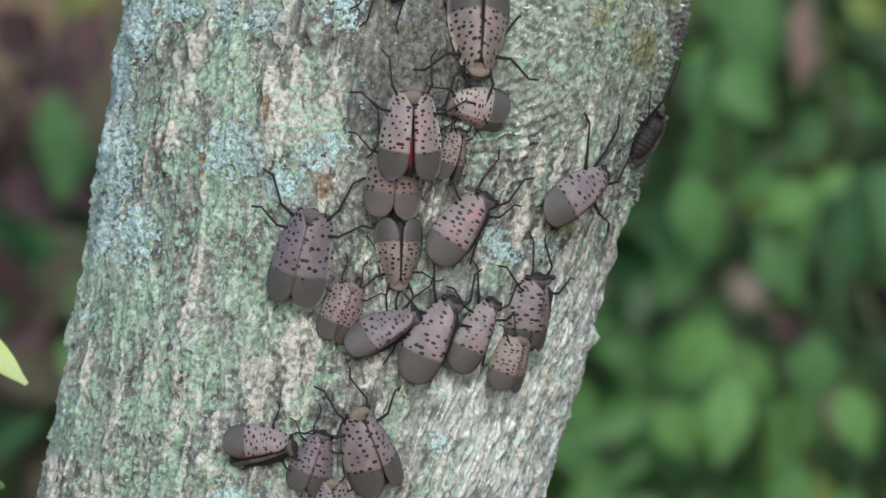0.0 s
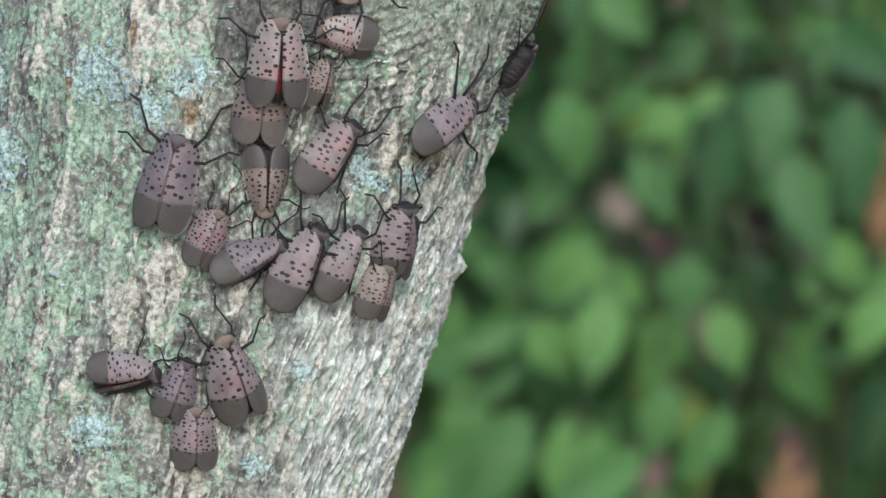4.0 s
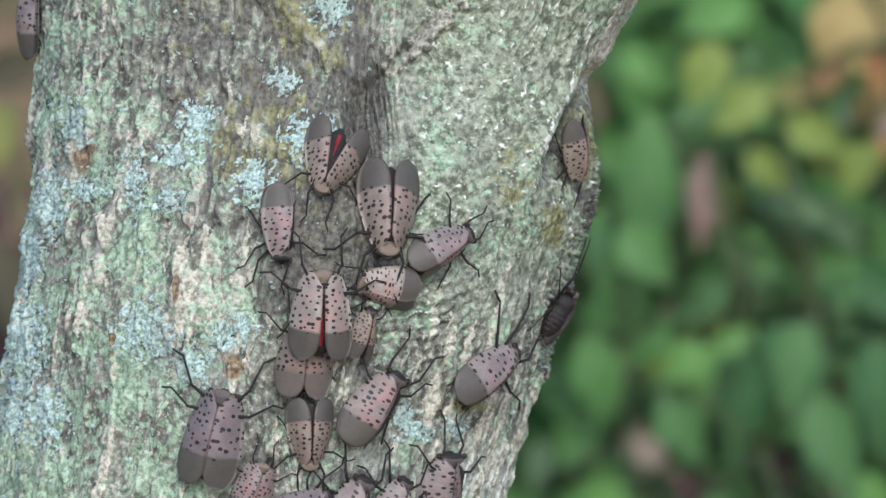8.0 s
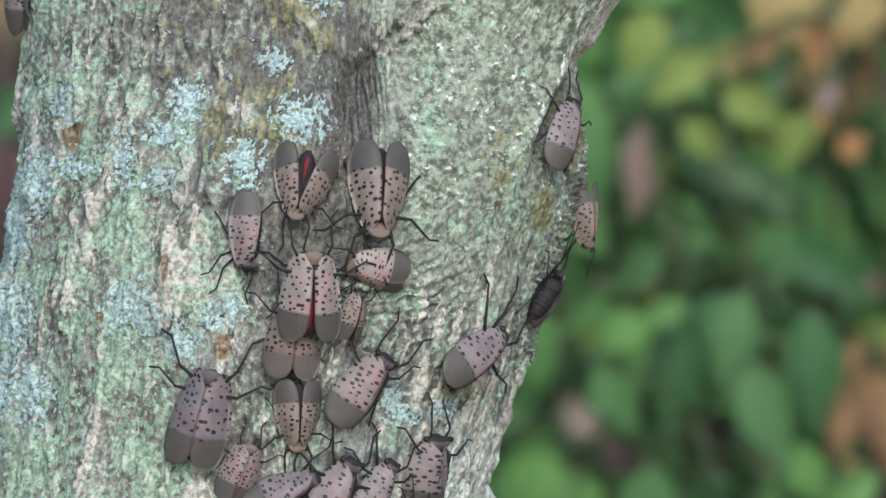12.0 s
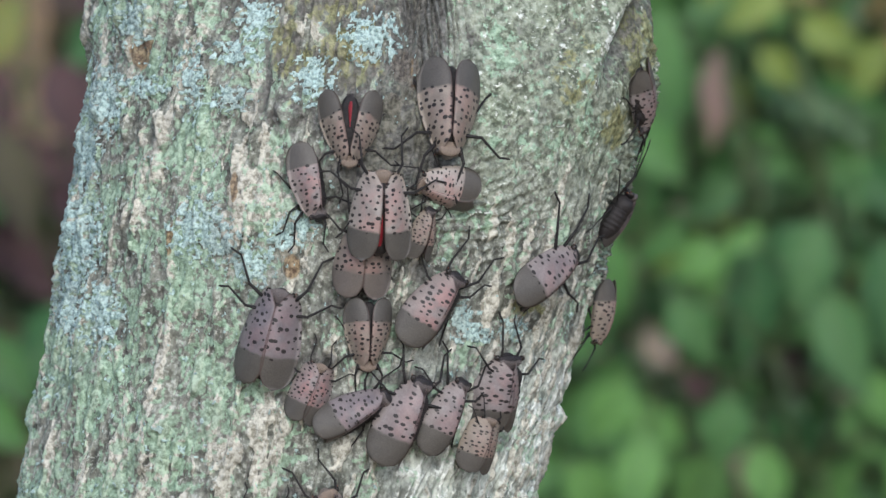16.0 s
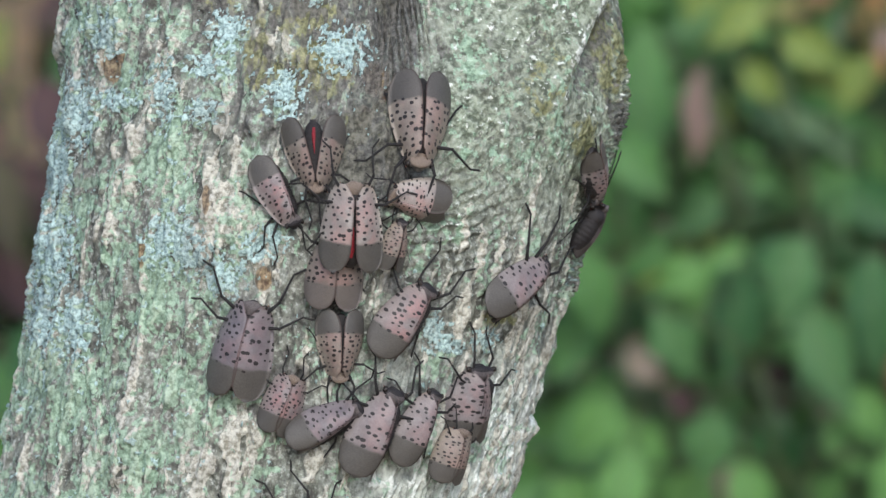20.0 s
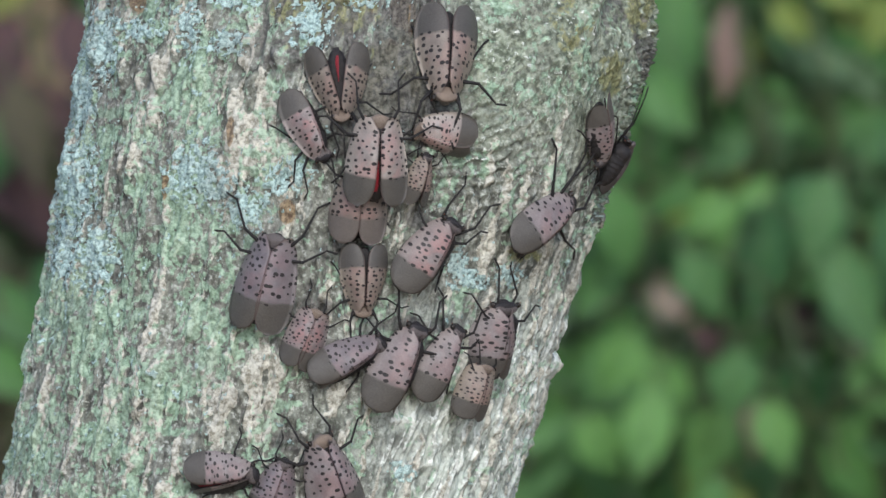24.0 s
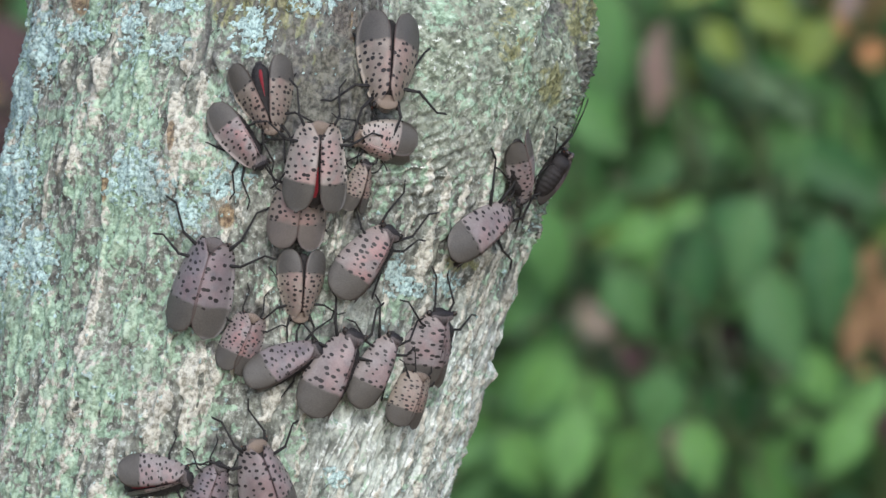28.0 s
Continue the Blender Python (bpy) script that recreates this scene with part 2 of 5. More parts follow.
def leaf_material(name, dark, light, rough=0.58, vein=(0.07, 0.15, 0.05)):
    m = Mat(name, rough)
    co = m.coords()
    n = m.noise(co, 22, 4, 0.6)
    c = m.mix(m.step(n, 0.3, 0.7), dark, light)
    c = m.mix(m.math('MULTIPLY', m.random(), 0.45), c, light)
    x = m.node("SeparateXYZ", None, Vector=co)
    rib = m.step(m.math('ABSOLUTE', x.outputs[0]), 0.0022, 0.0006)
    side = m.node("TexWave", {"wave_type": 'BANDS', "bands_direction": 'Y'}, Vector=co, Scale=28.0, Distortion=1.5)
    c = m.mix(m.math('MULTIPLY', rib, 0.7), c, vein)
    c = m.mix(m.math('MULTIPLY', m.step(side.outputs[1], 0.9, 1.0), 0.25), c, vein)
    m.color(c)
    m.put(m.p.inputs["Specular IOR Level"], 0.30)
    m.put(m.p.inputs["Subsurface Weight"], 0.12)
    m.put(m.p.inputs["Subsurface Radius"], (0.004, 0.006, 0.002))
    m.bump(n, 0.4, 0.002)
    return m.m


BARK = bark_material()
WING_PALE = wing_material("forewing_pale", (0.25, 0.213, 0.203), (0.37, 0.332, 0.311), 0.62)
WING_PINK = wing_material("forewing_pink", (0.173, 0.144, 0.150), (0.268, 0.236, 0.243), 0.30)
WING_TAN = wing_material("forewing_tan", (0.194, 0.159, 0.14), (0.284, 0.241, 0.209), 0.30)
WING_ROSE = wing_material("forewing_rose", (0.18, 0.142, 0.146), (0.27, 0.232, 0.232), 0.66)
WING_DARK = wing_material("forewing_dark", (0.035, 0.028, 0.030), (0.10, 0.078, 0.082), 0.0, (0.018, 0.015, 0.015), (0.045, 0.038, 0.036))
WING_FADED = wing_material("forewing_faded", (0.171, 0.137, 0.124), (0.243, 0.203, 0.184), 0.35, (0.095, 0.081, 0.075), (0.18, 0.155, 0.144))
WING_MAUVE = wing_material("forewing_mauve", (0.144, 0.123, 0.137), (0.213, 0.187, 0.203), 0.22)
FACE = plain_material("insect_face", (0.007, 0.006, 0.008), (0.026, 0.021, 0.026), 0.55)
BODY = plain_material("insect_body", (0.007, 0.006, 0.007), (0.026, 0.021, 0.023), 0.55)
LEG = plain_material("insect_leg", (0.005, 0.0045, 0.005), (0.018, 0.015, 0.017), 0.6)
HEADMAT = plain_material("insect_head", (0.06, 0.050, 0.052), (0.17, 0.145, 0.145), 0.6)
HEADPALE = plain_material("insect_head_pale", (0.055, 0.046, 0.043), (0.26, 0.225, 0.20), 0.6, 420)
BROWNISH = plain_material("insect_collar", (0.13, 0.095, 0.075), (0.30, 0.235, 0.19), 0.6, 420)
EYEMAT = plain_material("insect_eye", (0.010, 0.008, 0.008), (0.035, 0.026, 0.024), 0.25)
ANTENNA = plain_material("insect_antenna", (0.10, 0.025, 0.012), (0.22, 0.06, 0.03), 0.5)
RED = plain_material("hindwing_red", (0.17, 0.010, 0.016), (0.34, 0.02, 0.035), 0.5)
BLACKWING = plain_material("hindwing_black", (0.015, 0.012, 0.012), (0.05, 0.04, 0.04), 0.5)
GREEN = leaf_material("leaf_green", (0.038, 0.115, 0.032), (0.078, 0.202, 0.056))
GREEN_DARK = leaf_material("leaf_dark", (0.031, 0.096, 0.031), (0.064, 0.166, 0.054))
GREEN_BRIGHT = leaf_material("leaf_bright", (0.064, 0.172, 0.044), (0.122, 0.280, 0.076))
GREEN_BLUE = leaf_material("leaf_bluish", (0.015, 0.064, 0.020), (0.034, 0.122, 0.038))
OLIVE = leaf_material("leaf_yellowed", (0.09, 0.115, 0.03), (0.21, 0.22, 0.06))
OLIVE_GREEN = leaf_material("leaf_yellow_green", (0.095, 0.160, 0.032), (0.20, 0.265, 0.06))
PINK = leaf_material("leaf_faded", (0.13, 0.09, 0.08), (0.22, 0.165, 0.145), 0.7, (0.3, 0.2, 0.16))
STRAW = leaf_material("leaf_withered", (0.15, 0.12, 0.10), (0.27, 0.23, 0.20), 0.8, (0.4, 0.3, 0.2))
ORANGE = leaf_material("leaf_rust", (0.20, 0.09, 0.035), (0.36, 0.19, 0.085), 0.7, (0.4, 0.2, 0.1))
SUNLIT = leaf_material("leaf_sunlit", (0.33, 0.52, 0.13), (0.62, 0.78, 0.30), 0.3, (0.6, 0.7, 0.4))
TAN_LEAF = leaf_material("leaf_tan", (0.22, 0.175, 0.07), (0.42, 0.33, 0.15), 0.8, (0.4, 0.3, 0.15))
SAGE = leaf_material("leaf_sage", (0.085, 0.155, 0.08), (0.145, 0.235, 0.135))
SHOOT_GREEN = leaf_material("leaf_shoot", (0.052, 0.135, 0.020), (0.10, 0.22, 0.040))
PURPLE = leaf_material("leaf_purple", (0.035, 0.022, 0.026), (0.085, 0.05, 0.055), 0.7, (0.1, 0.05, 0.05))
DULL = leaf_material("leaf_dull_brown", (0.035, 0.035, 0.022), (0.075, 0.070, 0.042), 0.7, (0.09, 0.08, 0.05))
BROWN = leaf_material("leaf_brown", (0.12, 0.070, 0.040), (0.26, 0.155, 0.085), 0.8, (0.3, 0.2, 0.1))
STEM = plain_material("stem", (0.025, 0.055, 0.018), (0.07, 0.10, 0.035), 0.6, 60, 0.001)


def ground_material():
    m = Mat("leaf_litter", 0.95)
    co = m.coords()
    a, b = m.noise(co, 9, 5, 0.65), m.noise(co, 1.3, 3)
    cell = m.node("TexVoronoi", None, Vector=co, Scale=24.0)
    c = m.mix(a, (0.06, 0.04, 0.022), (0.34, 0.22, 0.11))
    c = m.mix(m.math('MULTIPLY', m.step(cell.outputs["Distance"], 0.5, 0.2), 0.5), c, (0.42, 0.26, 0.12))
    c = m.mix(m.math('MULTIPLY', m.step(b, 0.45, 0.62), 0.75), c, (0.03, 0.07, 0.018))
    m.color(c)
    m.bump(m.math('ADD', a, cell.outputs["Distance"]), 0.8, 0.02)
    return m.m


GROUND = ground_material()


# ---- mesh helpers ----
def mesh_object(name, verts, faces, material, parent=None, label="", smooth=True):
    me = bpy.data.meshes.new(name)
    me.from_pydata([tuple(v) for v in verts], [], faces)
    me.materials.append(material)
    if smooth:
        me.polygons.foreach_set("use_smooth", [True] * len(me.polygons))
    me.update()
    return link(name, me, parent, label)


def link(name, me, parent=None, label=""):
    ob = new(name, me)
    ob.parent = parent
    return tagged(ob, label)


def tube(points, radii, sides=7, closed=True):
    """Verts and faces of a tapering tube along points."""
    pts = [Vector(p) for p in points]
    verts, faces = [], []
    for i, p in enumerate(pts):
        d = (pts[min(i + 1, len(pts) - 1)] - pts[max(i - 1, 0)]).normalized()
        a = d.cross(Vector((0.31, 0.17, 0.93))).normalized()
        b = d.cross(a)
        for k in range(sides):
            w = 2 * math.pi * k / sides
            verts.append(p + (a * math.cos(w) + b * math.sin(w)) * radii[i])
    for i in range(len(pts) - 1):
        for k in range(sides):
            j = (k + 1) % sides
            faces.append((i * sides + k, i * sides + j, (i + 1) * sides + j, (i + 1) * sides + k))
    if closed:
        faces.append(tuple(range(sides))[::-1])
        faces.append(tuple((len(pts) - 1) * sides + k for k in range(sides)))
    return verts, faces


def joined(*pieces):
    verts, faces = [], []
    for v, f in pieces:
        n = len(verts)
        verts += list(v)
        faces += [tuple(i + n for i in q) for q in f]
    return verts, faces


def ellipsoid(c, r, nu=12, nv=8, squash=None):
    verts, faces = [], []
    for j in range(nv + 1):
        ph = math.pi * j / nv
        for i in range(nu):
            th = 2 * math.pi * i / nu
            p = Vector((math.sin(ph) * math.cos(th) * r[0], -math.cos(ph) * r[1], math.sin(ph) * math.sin(th) * r[2]))
            verts.append(Vector(c) + (squash(p) if squash else p))
    for j in range(nv):
        for i in range(nu):
            k = (i + 1) % nu
            faces.append((j * nu + i, (j + 1) * nu + i, (j + 1) * nu + k, j * nu + k))
    return verts, faces


# ---- the tree: trunk that forks into a leader and a limb ----
LEFT = ((-800, 150), (-420, 158), (-160, 165), (40, 158), (170, 150), (360, 128), (490, 115), (720, 71), (880, 41), (1040, 10), (1180, -20), (2600, -325), (9000, -1500))
RIGHT = ((-800, 1750), (-420, 1410), (-160, 1235), (-60, 1175), (0, 1160), (130, 1150), (220, 1140), (310, 1114), (440, 1073), (580, 1029), (720, 987), (880, 943), (990, 911), (1180, 855), (2600, 613), (9000, -250))


def profile(table, v):
    a = np.array(table, float)
    return sum(np.interp(v + d, a[:, 0], a[:, 1]) for d in (-45, -22, 0, 22, 45)) / 5


def circles(v):
    """Of the leader's and the limb's rounds at height v: middle across, middle ahead, radius, in grid steps."""
    l, r = profile(LEFT, v), profile(RIGHT, v)
    full = (r - l) / 2
    up = ramp(-v, -430, 170)
    ra, rb = full * (1 - 0.26 * up), full * (1 - 0.55 * up)
    over = np.maximum(-160 - v, 0)
    ra, rb = ra - 0.30 * over, rb - 0.22 * over
    return l + ra, 0 * ra, ra, r - rb, -70 * up + 0.1 * over, rb


def trunk_sdf(x, y, v):
    xa, ya, ra, xb, yb, rb = circles(v)
    a = np.hypot(x - xa, y - ya) - ra
    b = np.hypot(x - xb, y - yb) - rb
    k = 16.0
    h = np.maximum(k - np.abs(a - b), 0) / k
    return np.minimum(a, b) - h * h * k * 0.25


def trunk_front(x, z):
    """How far ahead the bark lies at x, z in home's space, or None beside it."""
    u, v = UMID + x / STEP, VMID - z / STEP
    y = -900.0
    for _ in range(60):
        d = float(trunk_sdf(u, y, np.array(float(v))))
        if d < 0.05:
            return AXIS + y * STEP
        y += d
        if y > 20:
            return None
    return AXIS + y * STEP


def bark_place(u, v):
    """Place and outward normal of the bark at the grid place (u, v), in home's space."""
    back = 0
    while True:
        y = 2.04
        for _ in range(8):
            p = grid(u, v, y)
            front = trunk_front(p.x, p.z)
            if front is None:
                break
            y = front
        if front is not None:
            break
        u, back = u - 3 if u > 500 else u + 3, back + 1
    if back > 2 and u > 500:
        # beyond the edge the way goes on round the trunk
        v0 = np.array(VMID - p.z / STEP)
        xa, ya, ra, xb, yb, rb = circles(v0)
        turn = back * 3 / float(rb) + math.asin(min(1, max(0, (UMID + p.x / STEP - float(xb)) / float(rb))))
        for r in np.linspace(float(rb) * 1.25, float(rb) * 0.9, 200):
            uu, yy = float(xb) + r * math.sin(turn), float(yb) - r * math.cos(turn)
            if trunk_sdf(uu, yy, v0) < 0.5:
                break
        return Vector(((uu - UMID) * STEP, AXIS + yy * STEP, p.z)), Vector((math.sin(turn), -math.cos(turn), 0))
    e = 0.0012
    uu, vv, yy = UMID + p.x / STEP, np.array(VMID - p.z / STEP), (y - AXIS) / STEP
    g = e / STEP
    n = Vector((float(trunk_sdf(uu + g, yy, vv) - trunk_sdf(uu - g, yy, vv)), float(trunk_sdf(uu, yy + g, vv) - trunk_sdf(uu, yy - g, vv)),
                -float(trunk_sdf(uu, yy, vv + g) - trunk_sdf(uu, yy, vv - g)))).normalized()
    return grid(u, v, y), n


LICHEN = ((650, 85, 45, 40), (552, 160, 34, 42), (402, 195, 32, 24), (445, 50, 32, 38), (415, 115, 36, 22), (136, 440, 34, 80), (128, 560, 30, 60),
          (176, 578, 30, 56), (350, 425, 48, 46), (385, 452, 40, 34), (180, 200, 30, 60), (150, 300, 24, 50), (230, 60, 24, 40), (525, 425, 30, 26), (440, 490, 38, 34), (500, 440, 34, 26), (338, 165, 22, 55), (250, 175, 40, 16), (908, 600, 24, 18),
          (820, 585, 20, 30), (835, 610, 34, 15), (690, -150, 30, 40), (600, -20, 26, 24), (345, 1060, 46, 34), (640, 1120, 26, 20), (720, 950, 22, 16))
MOSS = ((620, 110, 70, 90), (690, 230, 50, 70), (500, 90, 30, 90), (640, 290, 60, 60), (930, 560, 40, 18), (620, -110, 40, 70), (1135, 70, 26, 120), (590, 10, 70, 60), (560, 130, 40, 50), (1085, 240, 26, 40))
# fork seams and dark marks; patches among the insects paint shade between them
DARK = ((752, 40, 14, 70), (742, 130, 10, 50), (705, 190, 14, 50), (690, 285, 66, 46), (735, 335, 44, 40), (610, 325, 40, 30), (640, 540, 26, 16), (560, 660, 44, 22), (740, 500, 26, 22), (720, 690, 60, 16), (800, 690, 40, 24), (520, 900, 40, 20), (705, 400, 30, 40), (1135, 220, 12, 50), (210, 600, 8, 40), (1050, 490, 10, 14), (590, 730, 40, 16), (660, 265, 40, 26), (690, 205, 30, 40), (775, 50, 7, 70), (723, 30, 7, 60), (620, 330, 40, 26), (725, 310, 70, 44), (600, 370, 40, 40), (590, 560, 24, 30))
TAN = ((800, -75, 44, 16), (850, -95, 40, 14), (740, -30, 40, 14), (505, 480, 22, 40), (480, 740, 60, 50), (420, 830, 90, 46), (590, 820, 40, 40), (545, 690, 60, 40), (960, 600, 40, 90), (880, 570, 60, 24))
MINT = ((375, 682, 40, 50), (168, 702, 56, 50), (330, 560, 40, 40), (90, 620, 30, 60), (380, 760, 30, 30), (230, 820, 40, 40), (300, 300, 40, 60), (880, 120, 40, 90))

# standing ridges of bare bark: across, from, to, half width, height in millimetres
RIDGES = ((275, 215, 345, 11, 1.6), (408, 255, 330, 10, 1.4), (412, 325, 395, 12, 1.0), (362, 20, 85, 12, 1.6), (352, 100, 190, 9, 1.2), (160, 30, 100, 10, 1.0), (250, -60, 60, 10, 1.0), (285, 600, 700, 15, 1.4),
          (262, 700, 860, 18, 1.5), (235, 880, 1010, 18, 1.5), (512, 470, 545, 20, 1.2), (300, 430, 520, 9, 1.0), (545, 40, 120, 12, 1.4), (140, 860, 990, 12, 1.1), (400, 560, 650, 9, 0.8), (330, 250, 300, 8, 0.9))
SLANTS = ((527, -40, 508, 62, 12), (508, 62, 630, 122, 12), (470, 760, 380, 860, 22), (400, 850, 330, 960, 22), (610, 800, 560, 880, 20), (560, 1060, 470, 1140, 20), (300, 980, 250, 1080, 20))
BURLS = ((500, 185, 24, 52, 2.6), (300, 960, 34, 46, 2.0), (480, 640, 22, 30, 1.2), (560, 580, 20, 26, 1.4), (240, 118, 16, 30, -1.2))
RUST = ((240, 120, 15, 26), (252, 100, 9, 12), (412, 352, 7, 26), (300, 445, 6, 28), (655, 90, 6, 60), (706, 138, 20, 30), (724, 150, 12, 34), (690, 205, 16, 22), (512, 492, 15, 22), (655, 640, 16, 12))


def blobs(table, u, v):
    total = 0
    for cu, cv, ru, rv in table:
        total = np.maximum(total, np.exp(-(((u - cu) / ru) ** 2 + ((v - cv) / rv) ** 2)))
    return total


def build_tree():
    tree = new("tree")
    tagged(tree, "forked tree with grey furrowed bark and pale blue lichen", "tree")
    rows = np.concatenate([np.arange(-322, -250, 8.0), np.arange(-250, 1330, 3.4), np.geomspace(1335, 8600, 60)])
    fan = np.concatenate([np.linspace(-180, -112, 50, endpoint=False), np.linspace(-112, 112, 760, endpoint=False), np.linspace(112, 180, 50, endpoint=False)])
    vv, th = np.meshgrid(rows, np.radians(fan), indexing="ij")
    xa, ya, ra, xb, yb, rb = circles(vv)
    cx = ((xb - rb) + (xa + ra)) / 2
    cx = np.where(vv > 430, xa, cx)
    mid = ramp(vv, 430, 250)
    cx = xa * (1 - mid) + cx * mid
    dx, dy = np.sin(th), -np.cos(th)
    r = np.full_like(vv, 60.0)
    for _ in range(70):
        r = np.clip(r - trunk_sdf(cx + dx * r, dy * r, vv) * 0.85, 5, 1200)
    # relief, in millimetres across (a) and up (h)
    around = np.arctan2(cx + dx * r - profile(LEFT, vv) - 495, -dy * r)
    a = around * 470 * STEP * 1000
    h = -vv * STEP * 1000
    u = UMID + (cx + dx * r - UMID)
    near = AXIS / (AXIS + dy * r * STEP)
    pu, pv = UMID + (u - UMID) * near, VMID + (vv - VMID) * near
    limb = ramp(u, 760, 860) * ramp(-vv, -470, -250)
    low = ramp(u, 560, 800) * ramp(vv, 560, 760)
    warp = fbm(a / 16, h / 26, 3) * 2.2
    furrow = perlin((a + warp) / 7.0, h / 42, 11)
    ridge = np.clip(1 - np.abs(furrow) * 3.6, 0, 1) * ramp(fbm(a / 9, h / 22, 31, 2), -0.25, 0.25)
    small = np.clip(1 - np.abs(perlin((a + warp * 0.6) / 3.0, h / 13, 17)) * 3.2, 0, 1)
    grain = fbm(a / 1.5, h / 2.2, 23, 3)
    lump = fbm(a / 14, h / 20, 41, 3)
    d = -0.9 + (ridge * 1.7 + small * 0.45) * (1 - 0.9 * limb) * (1 - 0.55 * low) + grain * 0.22 + lump * 0.9
    # drawn-out streaks low on the bending side
    streak = np.clip(1 - np.abs(perlin((a - h * 0.17 + warp * 0.6) / 2.7, h / 13, 53)) * 2.5, 0, 1) * (0.55 + 0.45 * ramp(fbm(a / 5, h / 9, 57, 2), -0.3, 0.2))
    d = d + streak * 1.75 * low
    # wrinkles below the fork and pebbled skin on the limb
    ring = np.hypot((u - 770) * 0.8, (vv - 120) * 1.0)
    arcs = np.sin(ring / 16 * 2 * math.pi * 0.85 + fbm(a / 6, h / 6, 61, 2) * 2.4)
    arcmask = np.exp(-((u - 835) / 125) ** 2) * np.exp(-((vv - 390) / 85) ** 2)
    du = u - 950
    steep = np.sqrt(1 + (du / 95) ** 2)
    bow = (vv + du ** 2 / 190) / steep * STEP * 1000
    swing = 0.5 * (du * steep + 95 * np.arcsinh(du / 95)) * STEP * 1000
    skin = 0.95 * fbm((bow + fbm(a / 8, h / 8, 75, 2) * 1.4) / 1.15, swing / 4.2, 71, 3) + 0.14 * fbm(a / 1.0, h / 1.0, 73, 2) + 0.25 * fbm(a / 5, h / 5, 79, 2)
    d = d + arcs * 0.85 * arcmask + skin * 0.44 * (1 - 0.5 * arcmask) * np.maximum(limb, arcmask)
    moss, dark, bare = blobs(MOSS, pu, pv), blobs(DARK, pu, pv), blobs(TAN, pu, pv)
    stand = 0
    for ru, r0, r1, rw, rh in RIDGES:
        at = pu - ru + 0.13 * (pv - (r0 + r1) / 2) - 7 * perlin(pv / 34, 0 * pv + ru, 205)
        stand = stand + rh * np.exp(-(at / rw) ** 2) * ramp(pv, r0 - 14, r0 + 18) * ramp(-pv, -r1 - 14, -r1 + 18)
    for u0, v0, u1, v1, rw in SLANTS:
        t = np.clip(((pu - u0) * (u1 - u0) + (pv - v0) * (v1 - v0)) / ((u1 - u0) ** 2 + (v1 - v0) ** 2), 0, 1)
        stand = np.maximum(stand, 1.3 * np.exp(-((np.hypot(pu - u0 - t * (u1 - u0), pv - v0 - t * (v1 - v0)) + 6 * perlin(pu / 16, pv / 16, 207)) / rw) ** 2))
    bare = np.clip(bare + 0.75 * stand * (0.8 + 0.5 * perlin(a / 1.6, h / 2.4, 209)), 0, 1.6)
    d = d + stand * (1 + 0.35 * perlin(a / 1.8, h / 3.0, 213))
    for bu, bv, bw, bh, bd in BURLS:
        d = d + bd * np.exp(-((pu - bu) / bw) ** 2 - ((pv - bv) / bh) ** 2)
    left = ramp(u, 620, 380)
    wa = a + 1.5 * fbm(a / 5, h / 7, 121, 2)
    patch = fbm(a / 13, h / 18, 101, 2)
    lich = np.maximum(ramp(blobs(LICHEN, pu, pv) * 1.35 + fbm(a / 2.2, h / 2.2, 141, 3) * 1.1 + fbm(a / 0.9, h / 0.9, 143, 2) * 0.5, 0.56, 0.72) * ramp(blobs(LICHEN, pu, pv), 0.05, 0.22),
                      ramp(fbm(a / 2.4, h / 2.8, 149, 3) + 0.30 * patch + 0.12 * left - 0.10 * low - 0.8 * limb, 0.84, 0.98))
    mint = ramp(fbm(wa / 2.3, h / 2.8, 131, 3) + 0.85 * patch + 0.32 * left + 0.06 * limb - 0.10 * low - 0.14 * ramp(u, 420, 560) * ramp(vv, 420, 560) - 0.35 * bare - 0.14 * ramp(vv, 780, 900) * ramp(u, 250, 400) - 0.08 * ramp(vv, 400, 200) * (1 - limb) - 0.40 * limb + 0.35 * limb * skin + 0.5 * blobs(MINT, pu, pv), 0.17, 0.35)
    tan = ramp(fbm(wa / 4.4, h / 40, 151, 2) * 1.2 + 0.18 * fbm(a / 3, h / 6, 157, 2) + 0.25 * ridge + 0.60 * bare - 1.0 * limb - 0.12 * low, 0.35, 0.51)
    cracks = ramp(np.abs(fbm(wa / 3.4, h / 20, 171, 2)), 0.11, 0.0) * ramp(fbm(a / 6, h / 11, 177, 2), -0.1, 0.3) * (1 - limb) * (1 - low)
    d = d - cracks * 0.8
    d = d + lich * (0.55 + 0.5 * fbm(a / 1.3, h / 1.3, 83, 2)) + mint * 0.05 + tan * 0.75 - dark * 0.8 * np.clip(0.5 + fbm(a / 1.8, h / 12, 91, 2), 0, 1.4)
    # the folded seam of the fork
    seam = u - 715 - np.maximum(110 - vv, 0) * 0.35 - np.maximum(20 - vv, 0) * 0.6
    open_ = ramp(-vv, -200, -60)
    d = d - open_ * (4.6 * np.exp(-((seam + 6) / 15) ** 2)) + open_ * 1.6 * np.exp(-((seam - 45) / 26) ** 2) + open_ * 0.8 * np.exp(-((seam + 42) / 24) ** 2)
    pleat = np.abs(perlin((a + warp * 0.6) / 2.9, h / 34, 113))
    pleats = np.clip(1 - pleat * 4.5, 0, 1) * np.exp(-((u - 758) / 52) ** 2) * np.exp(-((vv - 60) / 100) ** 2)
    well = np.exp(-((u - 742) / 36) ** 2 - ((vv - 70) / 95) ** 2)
    d = d - 3.2 * pleats
